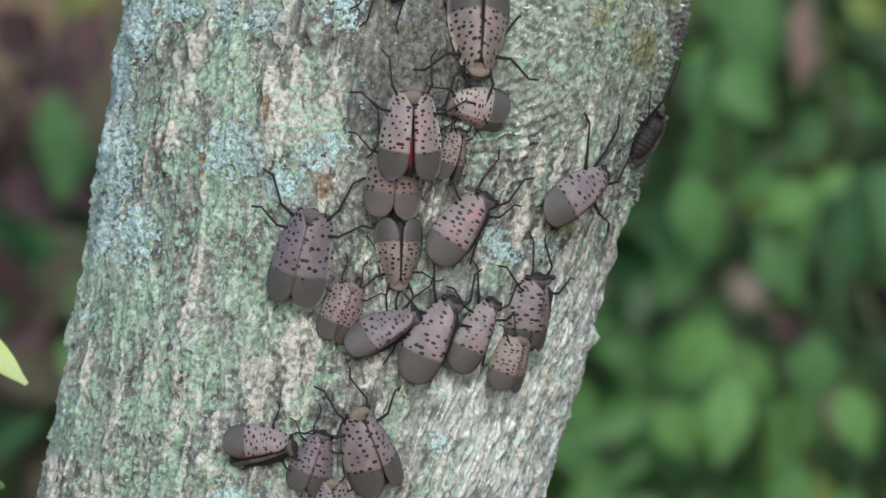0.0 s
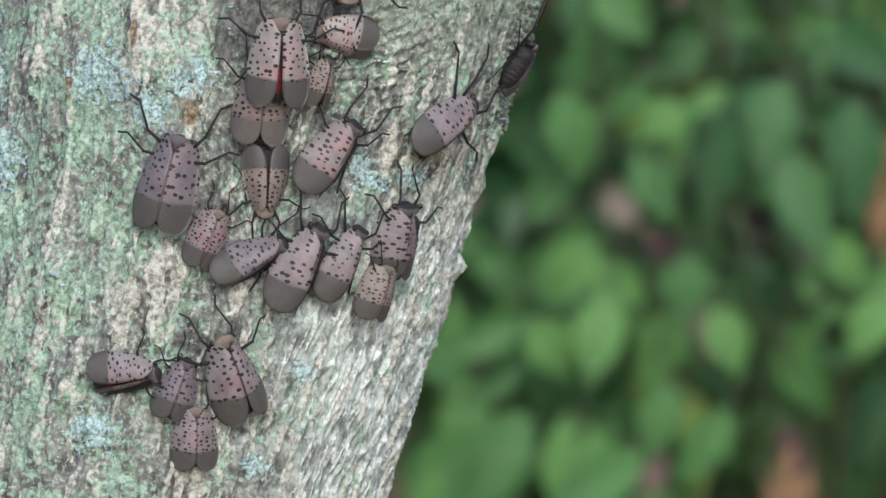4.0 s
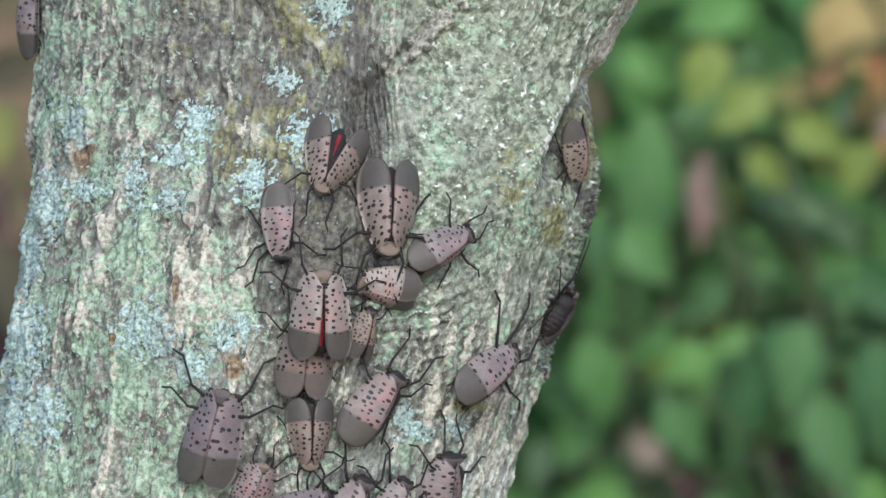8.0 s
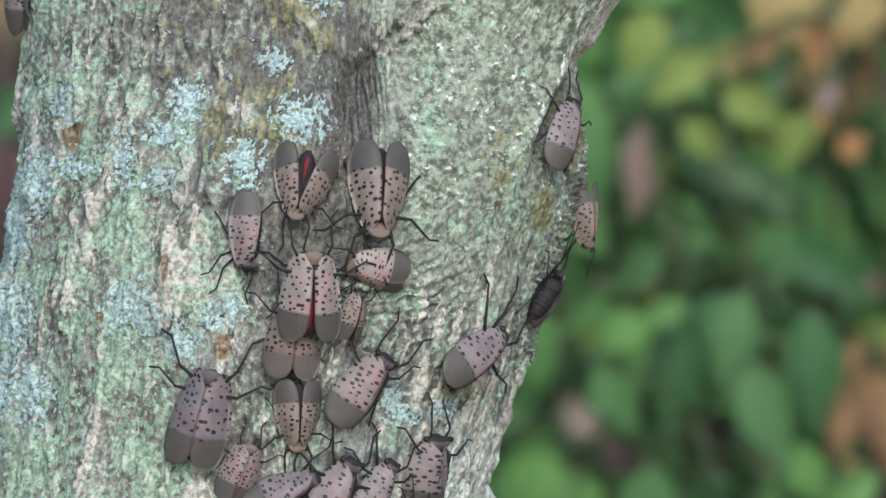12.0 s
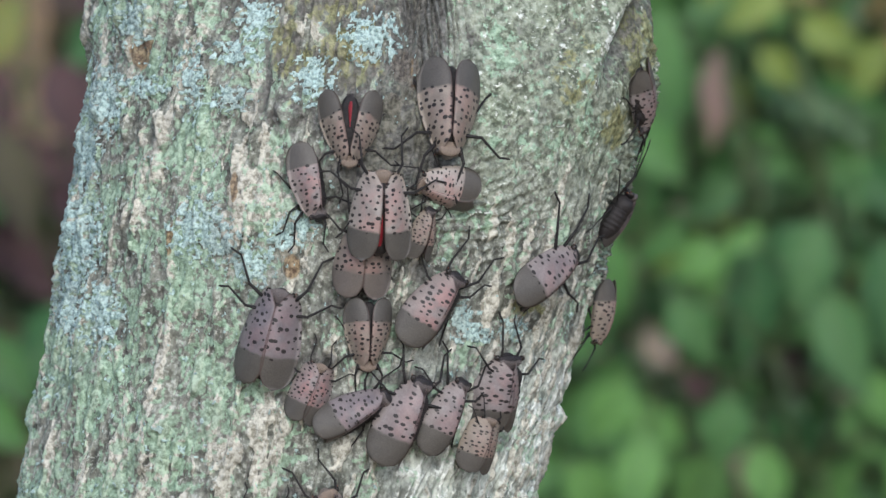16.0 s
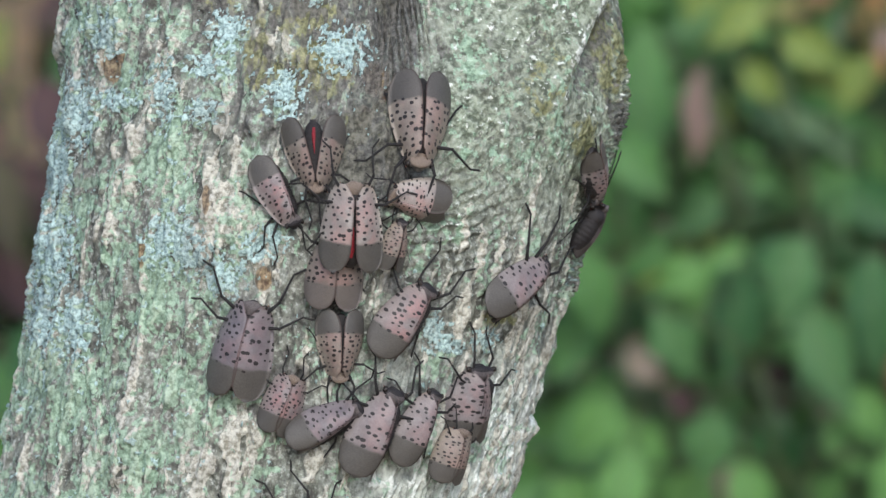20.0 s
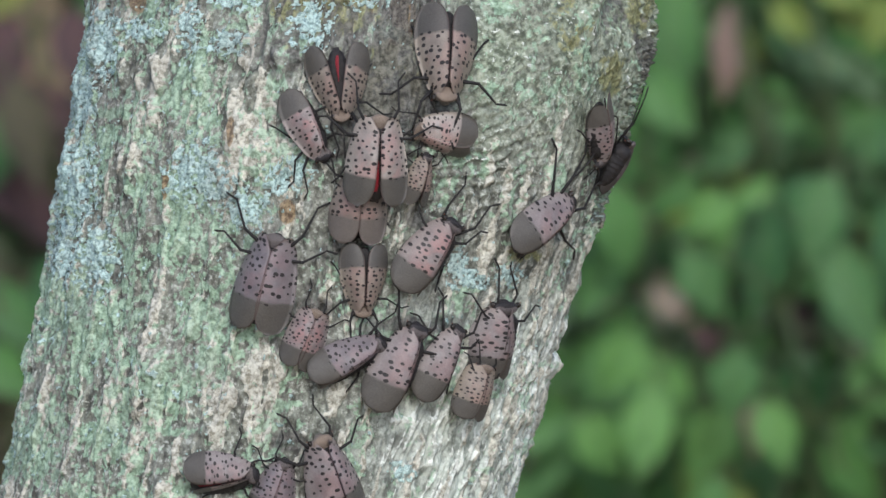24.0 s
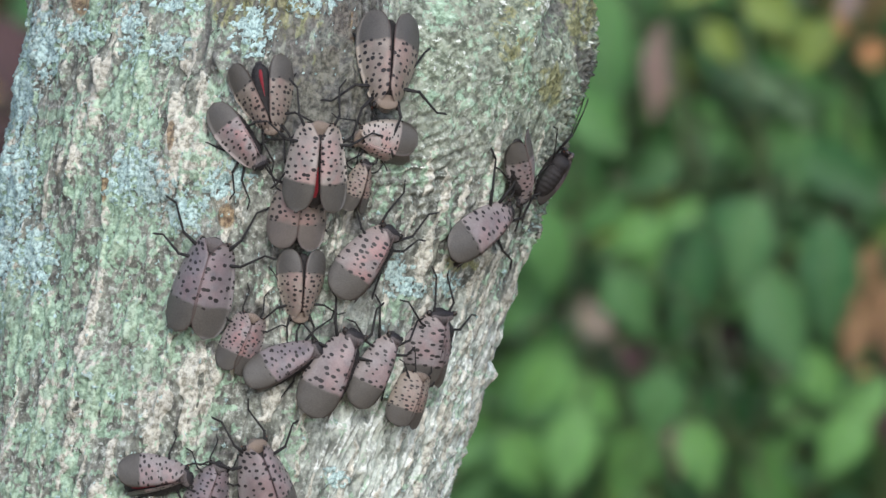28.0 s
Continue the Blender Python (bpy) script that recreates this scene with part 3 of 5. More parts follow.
    # a flaky tan lip along the fork and a smooth olive ridge running into it
    lip = np.exp(-((seam - 8 + 15 * fbm(a / 4, h / 4, 117, 3)) / (19 + 8 * perlin(a / 3, h / 5, 118))) ** 2) * ramp(-vv, 0, 40) * ramp(vv, -230, -170)
    root = np.exp(-((pu - 655 - (pv + 100) * 0.76) / (26 + 8 * perlin(pv / 30, 0 * pv, 126))) ** 2) * ramp(pv, -340, -280) * ramp(-pv, 10, 60)
    d = d + lip * (5.5 + 4.5 * fbm(a / 2, h / 2, 119, 2)) + root * 3.2
    tan = np.maximum(tan, np.maximum(lip * 1.1 + 0.5 * lip * fbm(a / 1.5, h / 1.5, 123, 2), np.clip(root - 0.25, 0, 1) * 1.1))
    moss = np.maximum(moss, root * (1.6 - 0.9 * root))
    # the limb's overhanging edge and the hollow beside it
    fold = u - 1028 - np.clip(200 - vv, 0, 400) * 0.48
    reach = ramp(vv, -58, -12) * ramp(vv, 210, 90)
    d = d - 5.0 * reach * np.exp(-((fold - 22) / 24) ** 2) + 2.4 * reach * np.exp(-((fold + 16) / 20) ** 2)
    d = d + 3.0 * np.clip(fbm(a / 1.3, h / 1.5, 211, 2) + 0.1, 0, 1) * ramp(th, 1.1, 1.4) * ramp(vv, 60, 130) * ramp(vv, 620, 420)
    # swollen, scarred margin at the bending side
    d = d + 2.2 * np.exp(-((vv - 205) / 60) ** 2) * np.exp(-((th - 1.45) / 0.28) ** 2) + 1.6 * np.exp(-((vv - 755) / 16) ** 2) * np.exp(-((th - 1.5) / 0.12) ** 2)
    # sunlight put into the colour along the limb's outer edge
    rim = ramp(profile(RIGHT, vv) - u, 46, 14) * ramp(-vv, -30, 30) * ramp(np.cos(th), -0.3, 0.0)
    tan = np.maximum(tan, rim * 0.8)
    # darker flecks in the hollow beside the fold
    hollow_dark = reach * ramp(fold, 0, 22) * ramp(fbm(a / 1.6, h / 3, 191, 3), 0.0, 0.3)
    # a shallow dent added behind the insects to hold shade
    pocket = np.exp(-((u - 700) / 80) ** 2 - ((vv - 290) / 70) ** 2)
    d = d - 1.8 * pocket
    r = r + d / (STEP * 1000)
    x = (cx + dx * r - UMID) * STEP
    y = AXIS + dy * r * STEP
    z = (VMID - vv) * STEP
    nr, nc = vv.shape
    pts = np.stack([x, y, z], -1).reshape(-1, 3)
    hm = np.array(HOME)
    pts = pts @ hm[:3, :3].T + hm[:3, 3]
    i, j = np.meshgrid(np.arange(nr - 1), np.arange(nc), indexing="ij")
    k = (j + 1) % nc
    quads = np.stack([i * nc + j, (i + 1) * nc + j, (i + 1) * nc + k, i * nc + k], -1).reshape(-1, 4)
    me = bpy.data.meshes.new("trunk")
    me.vertices.add(len(pts))
    me.vertices.foreach_set("co", pts.ravel())
    me.loops.add(quads.size)
    me.loops.foreach_set("vertex_index", quads.ravel())
    me.polygons.add(len(quads))
    me.polygons.foreach_set("loop_start", np.arange(0, quads.size, 4))
    me.polygons.foreach_set("use_smooth", np.ones(len(quads), bool))
    me.update(calc_edges=True)
    # darker bark round the fork, carried on down behind the insects
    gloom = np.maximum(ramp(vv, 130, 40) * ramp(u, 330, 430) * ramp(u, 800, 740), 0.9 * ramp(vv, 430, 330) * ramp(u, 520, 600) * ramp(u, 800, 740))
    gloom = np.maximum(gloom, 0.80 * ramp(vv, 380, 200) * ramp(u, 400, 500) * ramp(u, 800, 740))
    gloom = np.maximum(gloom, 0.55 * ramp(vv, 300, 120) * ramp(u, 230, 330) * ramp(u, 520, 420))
    # olive colour over the middle of the limb
    olive_tint = np.exp(-((pu - 1015) / 62) ** 2 - ((pv - 150) / 120) ** 2) * limb * (0.50 - 0.30 * skin)
    moss = np.maximum(np.maximum(moss, olive_tint), gloom * 0.40 + pocket * 0.35) * (1 - 0.9 * np.clip(lip, 0, 1))
    # alpha: pale crests, plus light painted on the limb's fold and outer edge
    grow_light = np.stack([lich, mint * (1 - 0.5 * gloom), np.clip(tan, 0, 1) * (1 - 0.6 * gloom * np.clip(1 - lip, 0, 1) * (1 - root) * np.clip(1 - stand, 0, 1)), np.clip(np.maximum.reduce([ramp(streak, 0.25, 0.8) * low * 0.95, ramp(skin, 0.16, 0.66) * limb * 0.56, reach * 0.8 * np.exp(-((fold + 16) / 12) ** 2) * (0.7 + 0.5 * grain), rim * (0.75 + 0.5 * grain), ramp(arcs, 0.1, 0.9) * arcmask * 0.5]), 0, 1)], -1)
    # second channel: cracks, fork grooves, deep relief, and the shade painted between insects
    wear = np.stack([moss * (0.85 + 0.6 * fbm(a / 4.5, h / 7, 181, 3)), (1 - 0.8 * rim) * np.clip(dark * 0.95 * (1 - lip) + cracks * 0.62 + pleats * 1.1 * (1 - lip) + hollow_dark * 0.22 + ramp(-skin, 0.16, 0.5) * limb * 0.40 + well * np.clip(0.35 + 0.9 * fbm(a / 1.3, h / 10, 199, 2), 0, 0.9) + gloom * (1 - np.clip(lip, 0, 1)) * (1 - root) * np.clip(1 - 0.8 * stand, 0, 1) * np.clip(0.56 + 0.8 * fbm(a / 2.5, h / 7, 197, 3), 0, 1) + ramp(-d, 1.2, 2.4) * 0.4, 0, 1), np.clip(limb * 0.25 + low * 0.95, 0, 1), limb], -1)
    for name, values in (("growth", grow_light), ("wear", wear)):
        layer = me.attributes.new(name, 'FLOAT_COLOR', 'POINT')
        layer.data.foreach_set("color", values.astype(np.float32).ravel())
    layer = me.attributes.new("stain", 'FLOAT', 'POINT')
    layer.data.foreach_set("value", np.clip(blobs(RUST, pu, pv) * 1.3, 0, 1).astype(np.float32).ravel())
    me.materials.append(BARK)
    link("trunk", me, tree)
    # the two arms above the fork
    for name, pick in (("leader", 0), ("limb", 3)):
        spine, radii = [], []
        for v in -345 - np.linspace(0, 1, 34) ** 1.6 * 11000:
            c = circles(np.array(max(v, -800.0)))
            beyond = max(-800 - v, 0)
            cxx = float(c[pick]) + (beyond * 1.0 if pick else beyond * -0.25)
            rad = max(float(c[pick + 2]) * 0.93 - beyond * 0.022, 14)
            spine.append(HOME @ Vector(((cxx - UMID) * STEP, AXIS + float(c[pick + 1]) * STEP, (VMID - v) * STEP)))
            radii.append(rad * STEP)
        verts, faces = tube(spine, radii, 40)
        mesh_object(name, verts, faces, BARK, tree)
    return tree


build_tree()


# ---- lanternflies ----
def wing_half(s, shoulder):
    """Half width of the folded wings at s, base to tip, by body lengths."""
    return shoulder + (0.315 - shoulder) * math.sin(math.pi / 2 * min(s / 0.69, 1)) ** 1.05


def forewing_mesh(side, gap, lift, height, tone, shoulder):
    """One forewing: a roof-shaped shell, one body length long in all with the head; thin, with two skins."""
    ns, nt = 22, 9
    verts, faces, attr = [], [], []
    span = 0.937
    for skin in (0, 1):
        for i in range(ns):
            s = i / (ns - 1)
            w = float(wing_half(s, shoulder))
            end = max((s - 0.70) / 0.30, 0)
            cap = 1 - math.sqrt(max(1 - end ** 2.4, 0))
            inner, outer = min(0.005, gap * 0.2) + cap * w * 0.50, w - cap * w * 0.50
            base = max((0.13 - s) / 0.13, 0)
            outer *= 1 - 0.16 * base ** 2.0
            inner += 0.088 * max((0.16 - s) / 0.16, 0)
            for j in range(nt):
                t = j / (nt - 1)
                x = inner + (outer - inner) * t
                f = x / w
                z = height * (0.58 + 0.52 * math.sin(math.pi * min(s * 0.8 + 0.05, 1))) * (1 - abs(f) ** 2.1) + 0.035
                z *= 1 - 0.18 * s
                z += lift * s * s - 0.012 * skin
                y = 0.462 - span * s
                # opened about the shoulder
                cx, cy = 0.05, 0.30
                xx, yy = x - cx, y - cy
                ca, sa = math.cos(gap), math.sin(gap)
                px, py = cx + xx * ca - yy * sa, cy + xx * sa + yy * ca
                verts.append(Vector((px * side, py, z)))
                run = 0.0 if j == 0 else run + math.hypot(x - last[0], z - last[1])
                last = (x, z)
                attr.append((s, run + (0.5 if side > 0 else 0.0), t))
    n = ns * nt
    for skin in (0, 1):
        for i in range(ns - 1):
            for j in range(nt - 1):
                q = [skin * n + i * nt + j, skin * n + (i + 1) * nt + j, skin * n + (i + 1) * nt + j + 1, skin * n + i * nt + j + 1]
                faces.append(tuple(q if (skin == 0) == (side < 0) else q[::-1]))
    rim = [j for j in range(nt)] + [i * nt + nt - 1 for i in range(1, ns)] + [(ns - 1) * nt + j for j in range(nt - 2, -1, -1)] + [i * nt for i in range(ns - 2, 0, -1)]
    for a, b in zip(rim, rim[1:] + rim[:1]):
        faces.append((a, b, b + n, a + n))
    me = bpy.data.meshes.new("forewing")
    me.from_pydata([tuple(v) for v in verts], [], faces)
    me.polygons.foreach_set("use_smooth", [True] * len(me.polygons))
    layer = me.attributes.new("wing", 'FLOAT_VECTOR', 'POINT')
    layer.data.foreach_set("vector", [c for a in attr for c in a])
    me.materials.append(tone)
    me.update()
    return me


def insect_meshes():
    parts = {}

    def keep(name, piece, material):
        verts, faces = piece
        me = bpy.data.meshes.new(name)
        me.from_pydata([tuple(v) for v in verts], [], faces)
        me.polygons.foreach_set("use_smooth", [True] * len(me.polygons))
        me.materials.append(material)
        me.update()
        parts[name] = me
    ys = np.linspace(0.16, -0.40, 29)
    rings = tube([(0, y, 0.0) for y in ys], [(0.125 + 0.004 * math.sin(i * 1.57)) * math.sqrt(max(1 - ((y - 0.02) / 0.43) ** 2, 0.01)) for i, y in enumerate(ys)], 16)
    keep("abdomen", ([Vector((v.x * 1.35, v.y, 0.085 + v.z * 0.8)) for v in rings[0]], rings[1]), BODY)
    keep("thorax", ellipsoid((0, 0.22, 0.092), (0.165, 0.18, 0.100), 16, 9), BODY)

    def collar(p):
        # a broad shield that runs back to a blunt point between the wings
        return Vector((p.x * (1.0 if p.y > 0 else max(1 + p.y / 0.145, 0.0) ** 0.8), p.y * (0.62 if p.y > 0 else 1.0), p.z + 0.20 * min(p.y, 0)))
    keep("pronotum", ellipsoid((0, 0.418, 0.150), (0.112, 0.120, 0.026), 20, 14, collar), HEADMAT)
    keep("head", joined(ellipsoid((0, 0.425, 0.105), (0.128, 0.060, 0.060), 18, 10), ellipsoid((0, 0.468, 0.055), (0.055, 0.030, 0.040), 10, 6)), FACE)
    for side, tag in ((-1, "l"), (1, "r")):
        keep("eye_" + tag, ellipsoid((side * 0.120, 0.444, 0.105), (0.028, 0.034, 0.034), 10, 6), EYEMAT)
        keep("antenna_" + tag, joined(ellipsoid((side * 0.110, 0.430, 0.080), (0.016, 0.016, 0.016), 8, 5), tube([(side * 0.112, 0.435, 0.08), (side * 0.15, 0.48, 0.10)], [0.008, 0.003], 5)), ANTENNA)
    keep("hindwing", (
        [Vector((x, y, z)) for y, hw, z in ((0.02, 0.004, 0.262), (-0.06, 0.009, 0.258), (-0.16, 0.018, 0.240), (-0.25, 0.024, 0.215), (-0.31, 0.022, 0.185)) for x in (-hw, 0, hw) for z in (z - 0.03 * (x != 0), )],
        [(i * 3 + j, i * 3 + j + 1, i * 3 + j + 4, i * 3 + j + 3) for i in range(4) for j in range(2)]), RED)
    keep("hindwing_tip", (
        [Vector((x, y, z)) for y, hw, z in ((-0.31, 0.030, 0.175), (-0.36, 0.034, 0.155), (-0.42, 0.04, 0.125)) for x in (-hw, 0, hw) for z in (z - 0.03 * (x != 0), )],
        [(i * 3 + j, i * 3 + j + 1, i * 3 + j + 4, i * 3 + j + 3) for i in range(2) for j in range(2)]), BLACKWING)
    return parts


INSECT = insect_meshes()
PALE_PRONOTUM = INSECT["pronotum"].copy()
PALE_PRONOTUM.materials[0] = BROWNISH
PALE_HEAD = INSECT["head"].copy()
PALE_HEAD.materials[0] = HEADPALE
WINGS = {}


def leg_mesh(side, k, spread, reach):
    """k: 0 front, 1 middle, 2 hind. Hip, knee, ankle and claw, by body lengths."""
    hip = Vector((side * 0.10, (0.34, 0.25, 0.14)[k], 0.07))
    way = (24, 74, 138)[k] + spread
    d = Vector((side * math.sin(radians(way)), math.cos(radians(way)), 0))
    bend = d.copy()
    bend.rotate(Euler((0, 0, radians(side * (26, 30, -24)[k]))))
    foot = d.copy()
    foot.rotate(Euler((0, 0, radians(-side * 14))))
    knee = hip + d * (0.25, 0.27, 0.26)[k] * reach + Vector((0, 0, (0.07, 0.05, -0.01)[k]))
    ankle = knee + bend * (0.30, 0.32, 0.36)[k] * reach + Vector((0, 0, (-0.10, -0.09, -0.04)[k]))
    claw = ankle + foot * 0.11 * reach + Vector((0, 0, -0.028))
    toe = claw + d * 0.022 + Vector((0, 0, -0.010))
    fat, mid, thin = (0.019, 0.017, 0.015)[k], (0.019, 0.018, 0.016)[k], 0.0115
    verts, faces = joined(tube([hip, hip.lerp(knee, 0.5), knee], [fat, mid, 0.014], 6), tube([knee, knee.lerp(ankle, 0.25), knee.lerp(ankle, 0.8), ankle], [thin, 0.0135, 0.0105, 0.009], 6),
                          tube([ankle, claw, toe], [0.010, 0.0115, 0.006], 6), ellipsoid(knee, (0.017, 0.017, 0.017), 7, 5))
    me = bpy.data.meshes.new("leg")
    me.from_pydata([tuple(v) for v in verts], [], faces)
    me.polygons.foreach_set("use_smooth", [True] * len(me.polygons))
    me.materials.append(LEG)
    me.update()
    return me


LEGS = {}


def place_insect(u, v, heading, roll=0, lift=0.0, pitch=0):
    """Pose on the bark. heading: degrees clockwise from up. roll: the back leans to its right."""
    p, n = bark_place(u, v)
    d = Vector((math.sin(radians(heading)), 0, math.cos(radians(heading))))
    k = max(-3.0, min(3.0, -d.dot(n) / min(n.y, -0.2))) if n.y < 0 else 0
    f = (d + Vector((0, k, 0)))
    f = (f - n * f.dot(n)).normalized()
    x = f.cross(n)
    m = Matrix((x, f, n)).transposed().to_4x4()
    m.translation = p + n * lift
    return HOME @ m @ pose(0, 0, 0, pitch, roll, 0)


def place_edge(u, v, heading, toward=0.35, inside=False):
    """Pose on the bark's outermost line: feet at the grid place (u, v), back outwards and a little towards the lens."""
    p = bark_place(u, v)[0] if inside else grid(u, v, AXIS + float(circles(np.array(float(v)))[4]) * STEP - 0.006)
    n = Vector((1, -toward, 0)).normalized()
    f = Vector((math.sin(radians(heading)), 0, math.cos(radians(heading))))
    n = (n - f * n.dot(f)).normalized()
    m = Matrix((f.cross(n), f, n)).transposed().to_4x4()
    m.translation = p
    return HOME @ m


def lanternfly(label, u, v, heading, size, roll=0, lift=0.0, gap=2.0, raised=0.0, width=1.0, pitch=0, spread=0, reach=0.85, high=0.25, front=1.0, middle=0.9, tone=WING_PINK, collar=None, droop=0, stance=None, wing_width=None, plump=1.0, perch=0.0, shoulder=0.13, far=None):
    """A lanternfly whose middle stands at the grid place (u, v), size grid steps long. far: the side and width of the wing turned away."""
    fly = new("lanternfly")
    tagged(fly, label, "insect", "lanternflies on the trunk")
    scale = size * BODY_STEP
    fly.matrix_basis = stance or place_insect(u, v, heading, roll, lift + abs(roll) * size * BODY_STEP * 0.0022, pitch)
    away, share = far or (1, 1.0)
    if far and not stance:
        fly.matrix_basis = fly.matrix_basis @ pose(0.09 * away * (1 - share) * scale, 0, 0)
    head = None
    for name, me in INSECT.items():
        if name.startswith("hindwing") and gap < 2.0:
            continue
        if name[-2:] in ("_l", "_r"):
            link(name[:-2], me, head)
            continue
        if name == "pronotum" and (tone is WING_PALE if collar is None else collar):
            me = PALE_PRONOTUM
        if name == "head" and (tone is WING_PALE if collar is None else collar):
            me = PALE_HEAD
        part = link(name, me, fly)
        part.scale = (scale * width * (1.15 if gap > 8 and name.startswith("hindwing") else 1), scale, scale * (high / 0.25 if name.startswith("hindwing") else plump))
        if name == "head":
            head = part
            if me is not PALE_HEAD and roll:
                # held forward, with the dark face showing
                part.location = (0, 0.006 * scale, 0.010 * scale)
                part.scale = (scale * width * 1.02, scale * 1.05, scale * plump)
    for side in (-1, 1):
        key = (side, gap, raised, high, tone.name, shoulder)
        if key not in WINGS:
            WINGS[key] = forewing_mesh(side, radians(gap), raised, high, tone, shoulder)
        part = link("forewing", WINGS[key], fly, "spotted pinkish-grey forewing with a dark grey tip")
        wide = share if side == away else 1 + 0.30 * (1 - share)
        short = 1 - 0.10 * (1 - share) if side == away else 1.0
        part.scale = (scale * (wing_width or width) * wide, scale * short, scale)
        part.location = (0, 0.462 * (1 - short) * scale, perch * scale)
        for k in range(3):
            turn = spread + random.choice((-14, -6, 0, 8, 15))
            key = (side, k, turn, reach, front, middle)
            if key not in LEGS:
                LEGS[key] = leg_mesh(side, k, turn, reach * (front, middle, 0.74)[k])
            part = link("leg", LEGS[key], fly)
            part.scale = (scale, scale, scale)
            # the feet stay on the bark however the body leans
            part.rotation_euler = (0, radians(side * droop - roll), 0)
            part.location = (0, 0, -abs(roll) * size * BODY_STEP * 0.0016)
    return fly


PALE = "spotted lanternfly resting head-up on bark with pale pink folded wings"
GREYF = "grey-pink spotted lanternfly with folded wings clinging to the bark"
DOWN = "spotted lanternfly clinging head-down with two dark wing tips upwards"
SIDE = "spotted lanternfly seen side-on, one pink wing and dark tip showing"
lanternfly("pale spotted lanternfly with a red line between its wings, on another", 664, 400, 2, 166, lift=0.0045, gap=2.2, width=1.02, reach=0.95, tone=WING_PALE, shoulder=0.215)
lanternfly("spotted lanternfly half covered by the one above it", 638, 474, 4, 152, gap=-0.6, width=1.10, tone=WING_FADED)
lanternfly("large grey-pink lanternfly with outstretched front legs, resting on bark", 478, 620, 13, 182, gap=-1.2, width=1.0, front=1.15, middle=0.9, spread=20, shoulder=0.185, tone=WING_MAUVE)
lanternfly(DOWN, 646, 608, 181, 136, gap=1.6, width=0.98, tone=WING_TAN, collar=True)
lanternfly(SIDE, 752, 566, 30, 158, roll=9, gap=-2.6, width=1.1, front=1.25, tone=WING_ROSE, far=(1, 0.45))
lanternfly(SIDE, 944, 502, 48, 174, roll=8, gap=-2.6, width=0.90, front=1.25, middle=1.15, far=(1, 0.5))
lanternfly("dark-bodied lanternfly at the trunk's edge, facing outwards", 1082, 388, 30, 114, gap=-3.0, width=1.15, wing_width=0.34, plump=1.8, perch=0.10, reach=1.35, front=1.15, middle=1.15, spread=-10, droop=12, stance=place_edge(1070, 392, 30, toward=0.0, inside=True), tone=WING_DARK)
lanternfly("large " + DOWN, 786, 214, 181, 188, gap=1.4, width=0.92, shoulder=0.115, tone=WING_TAN, collar=True)
lanternfly("small lanternfly lying crosswise with pale spotted wings", 783, 350, -76, 116, roll=-26, gap=-2.6, width=1.35, tone=WING_PALE, far=(-1, 0.8))
lanternfly("small brownish lanternfly tucked beside a larger one", 740, 432, 14, 96, roll=16, gap=1.0, tone=WING_TAN)
lanternfly(GREYF, 546, 716, 20, 114, roll=8, gap=-2.6, width=1.12, tone=WING_ROSE, collar=True, shoulder=0.21)
lanternfly("greyish lanternfly lying aslant in a row of others", 614, 750, 57, 150, roll=12, gap=-2.6, width=0.92, tone=WING_MAUVE, far=(1, 0.5), shoulder=0.11)
lanternfly("large pale lanternfly with bold black spots in a row of others", 698, 764, 20, 172, roll=8, gap=-2.6, width=1.02, lift=0.001, far=(1, 0.45), shoulder=0.11)
lanternfly(GREYF, 770, 754, 22, 150, roll=12, gap=-2.6, width=0.92, lift=0.0005, far=(1, 0.35), shoulder=0.11)
lanternfly(PALE, 874, 714, 8, 146, roll=-12, gap=-2.6, width=1.48, front=1.25, middle=1.15, far=(1, 0.65))
lanternfly("small lanternfly with densely spotted wings at the row's end", 828, 800, 16, 106, roll=-12, gap=-2.6, width=1.36, lift=0.004, tone=WING_TAN, collar=True, shoulder=0.21, far=(1, 0.8))
lanternfly("lanternfly lying on its side with a red wing edge", 402, 958, 78, 130, roll=16, gap=2.0, width=1.1, tone=WING_PINK, far=(1, 0.4))
lanternfly("small lanternfly squeezed between two others", 496, 985, 18, 116, roll=4, gap=-1.6, width=1.15, tone=WING_MAUVE)
lanternfly("large lanternfly with parted wing tips, head up on bark", 594, 962, -20, 168, roll=4, gap=0.5, collar=True, shoulder=0.15, far=(1, 0.85))
lanternfly("small lanternfly with short folded wings, head up", 528, 1072, 0, 118, gap=-0.8, width=1.2, collar=True, shoulder=0.20)
lanternfly("lanternfly at the trunk's edge, dark wing tips down", 140, -130, 4, 150, gap=1.0)
opened = lanternfly("lanternfly with wings opened to a V over a red body", 672, 190, 203, 146, gap=13.0, raised=0.12, width=0.90, tone=WING_TAN, collar=True)
turner = lanternfly(SIDE, 560, 272, 184, 142, roll=-26, gap=-2.6, width=0.86, tone=WING_ROSE, far=(-1, 0.4))
edge_walker = lanternfly("lanternfly walking head-down along the trunk's edge", 1150, 250, 175, 126, gap=2.0, width=0.9, tone=WING_TAN, collar=True, droop=35)
climber = lanternfly("lanternfly crossing the limb and lingering at its edge", 1095, 165, 15, 142, roll=8, gap=-1.5, far=(1, 0.65))


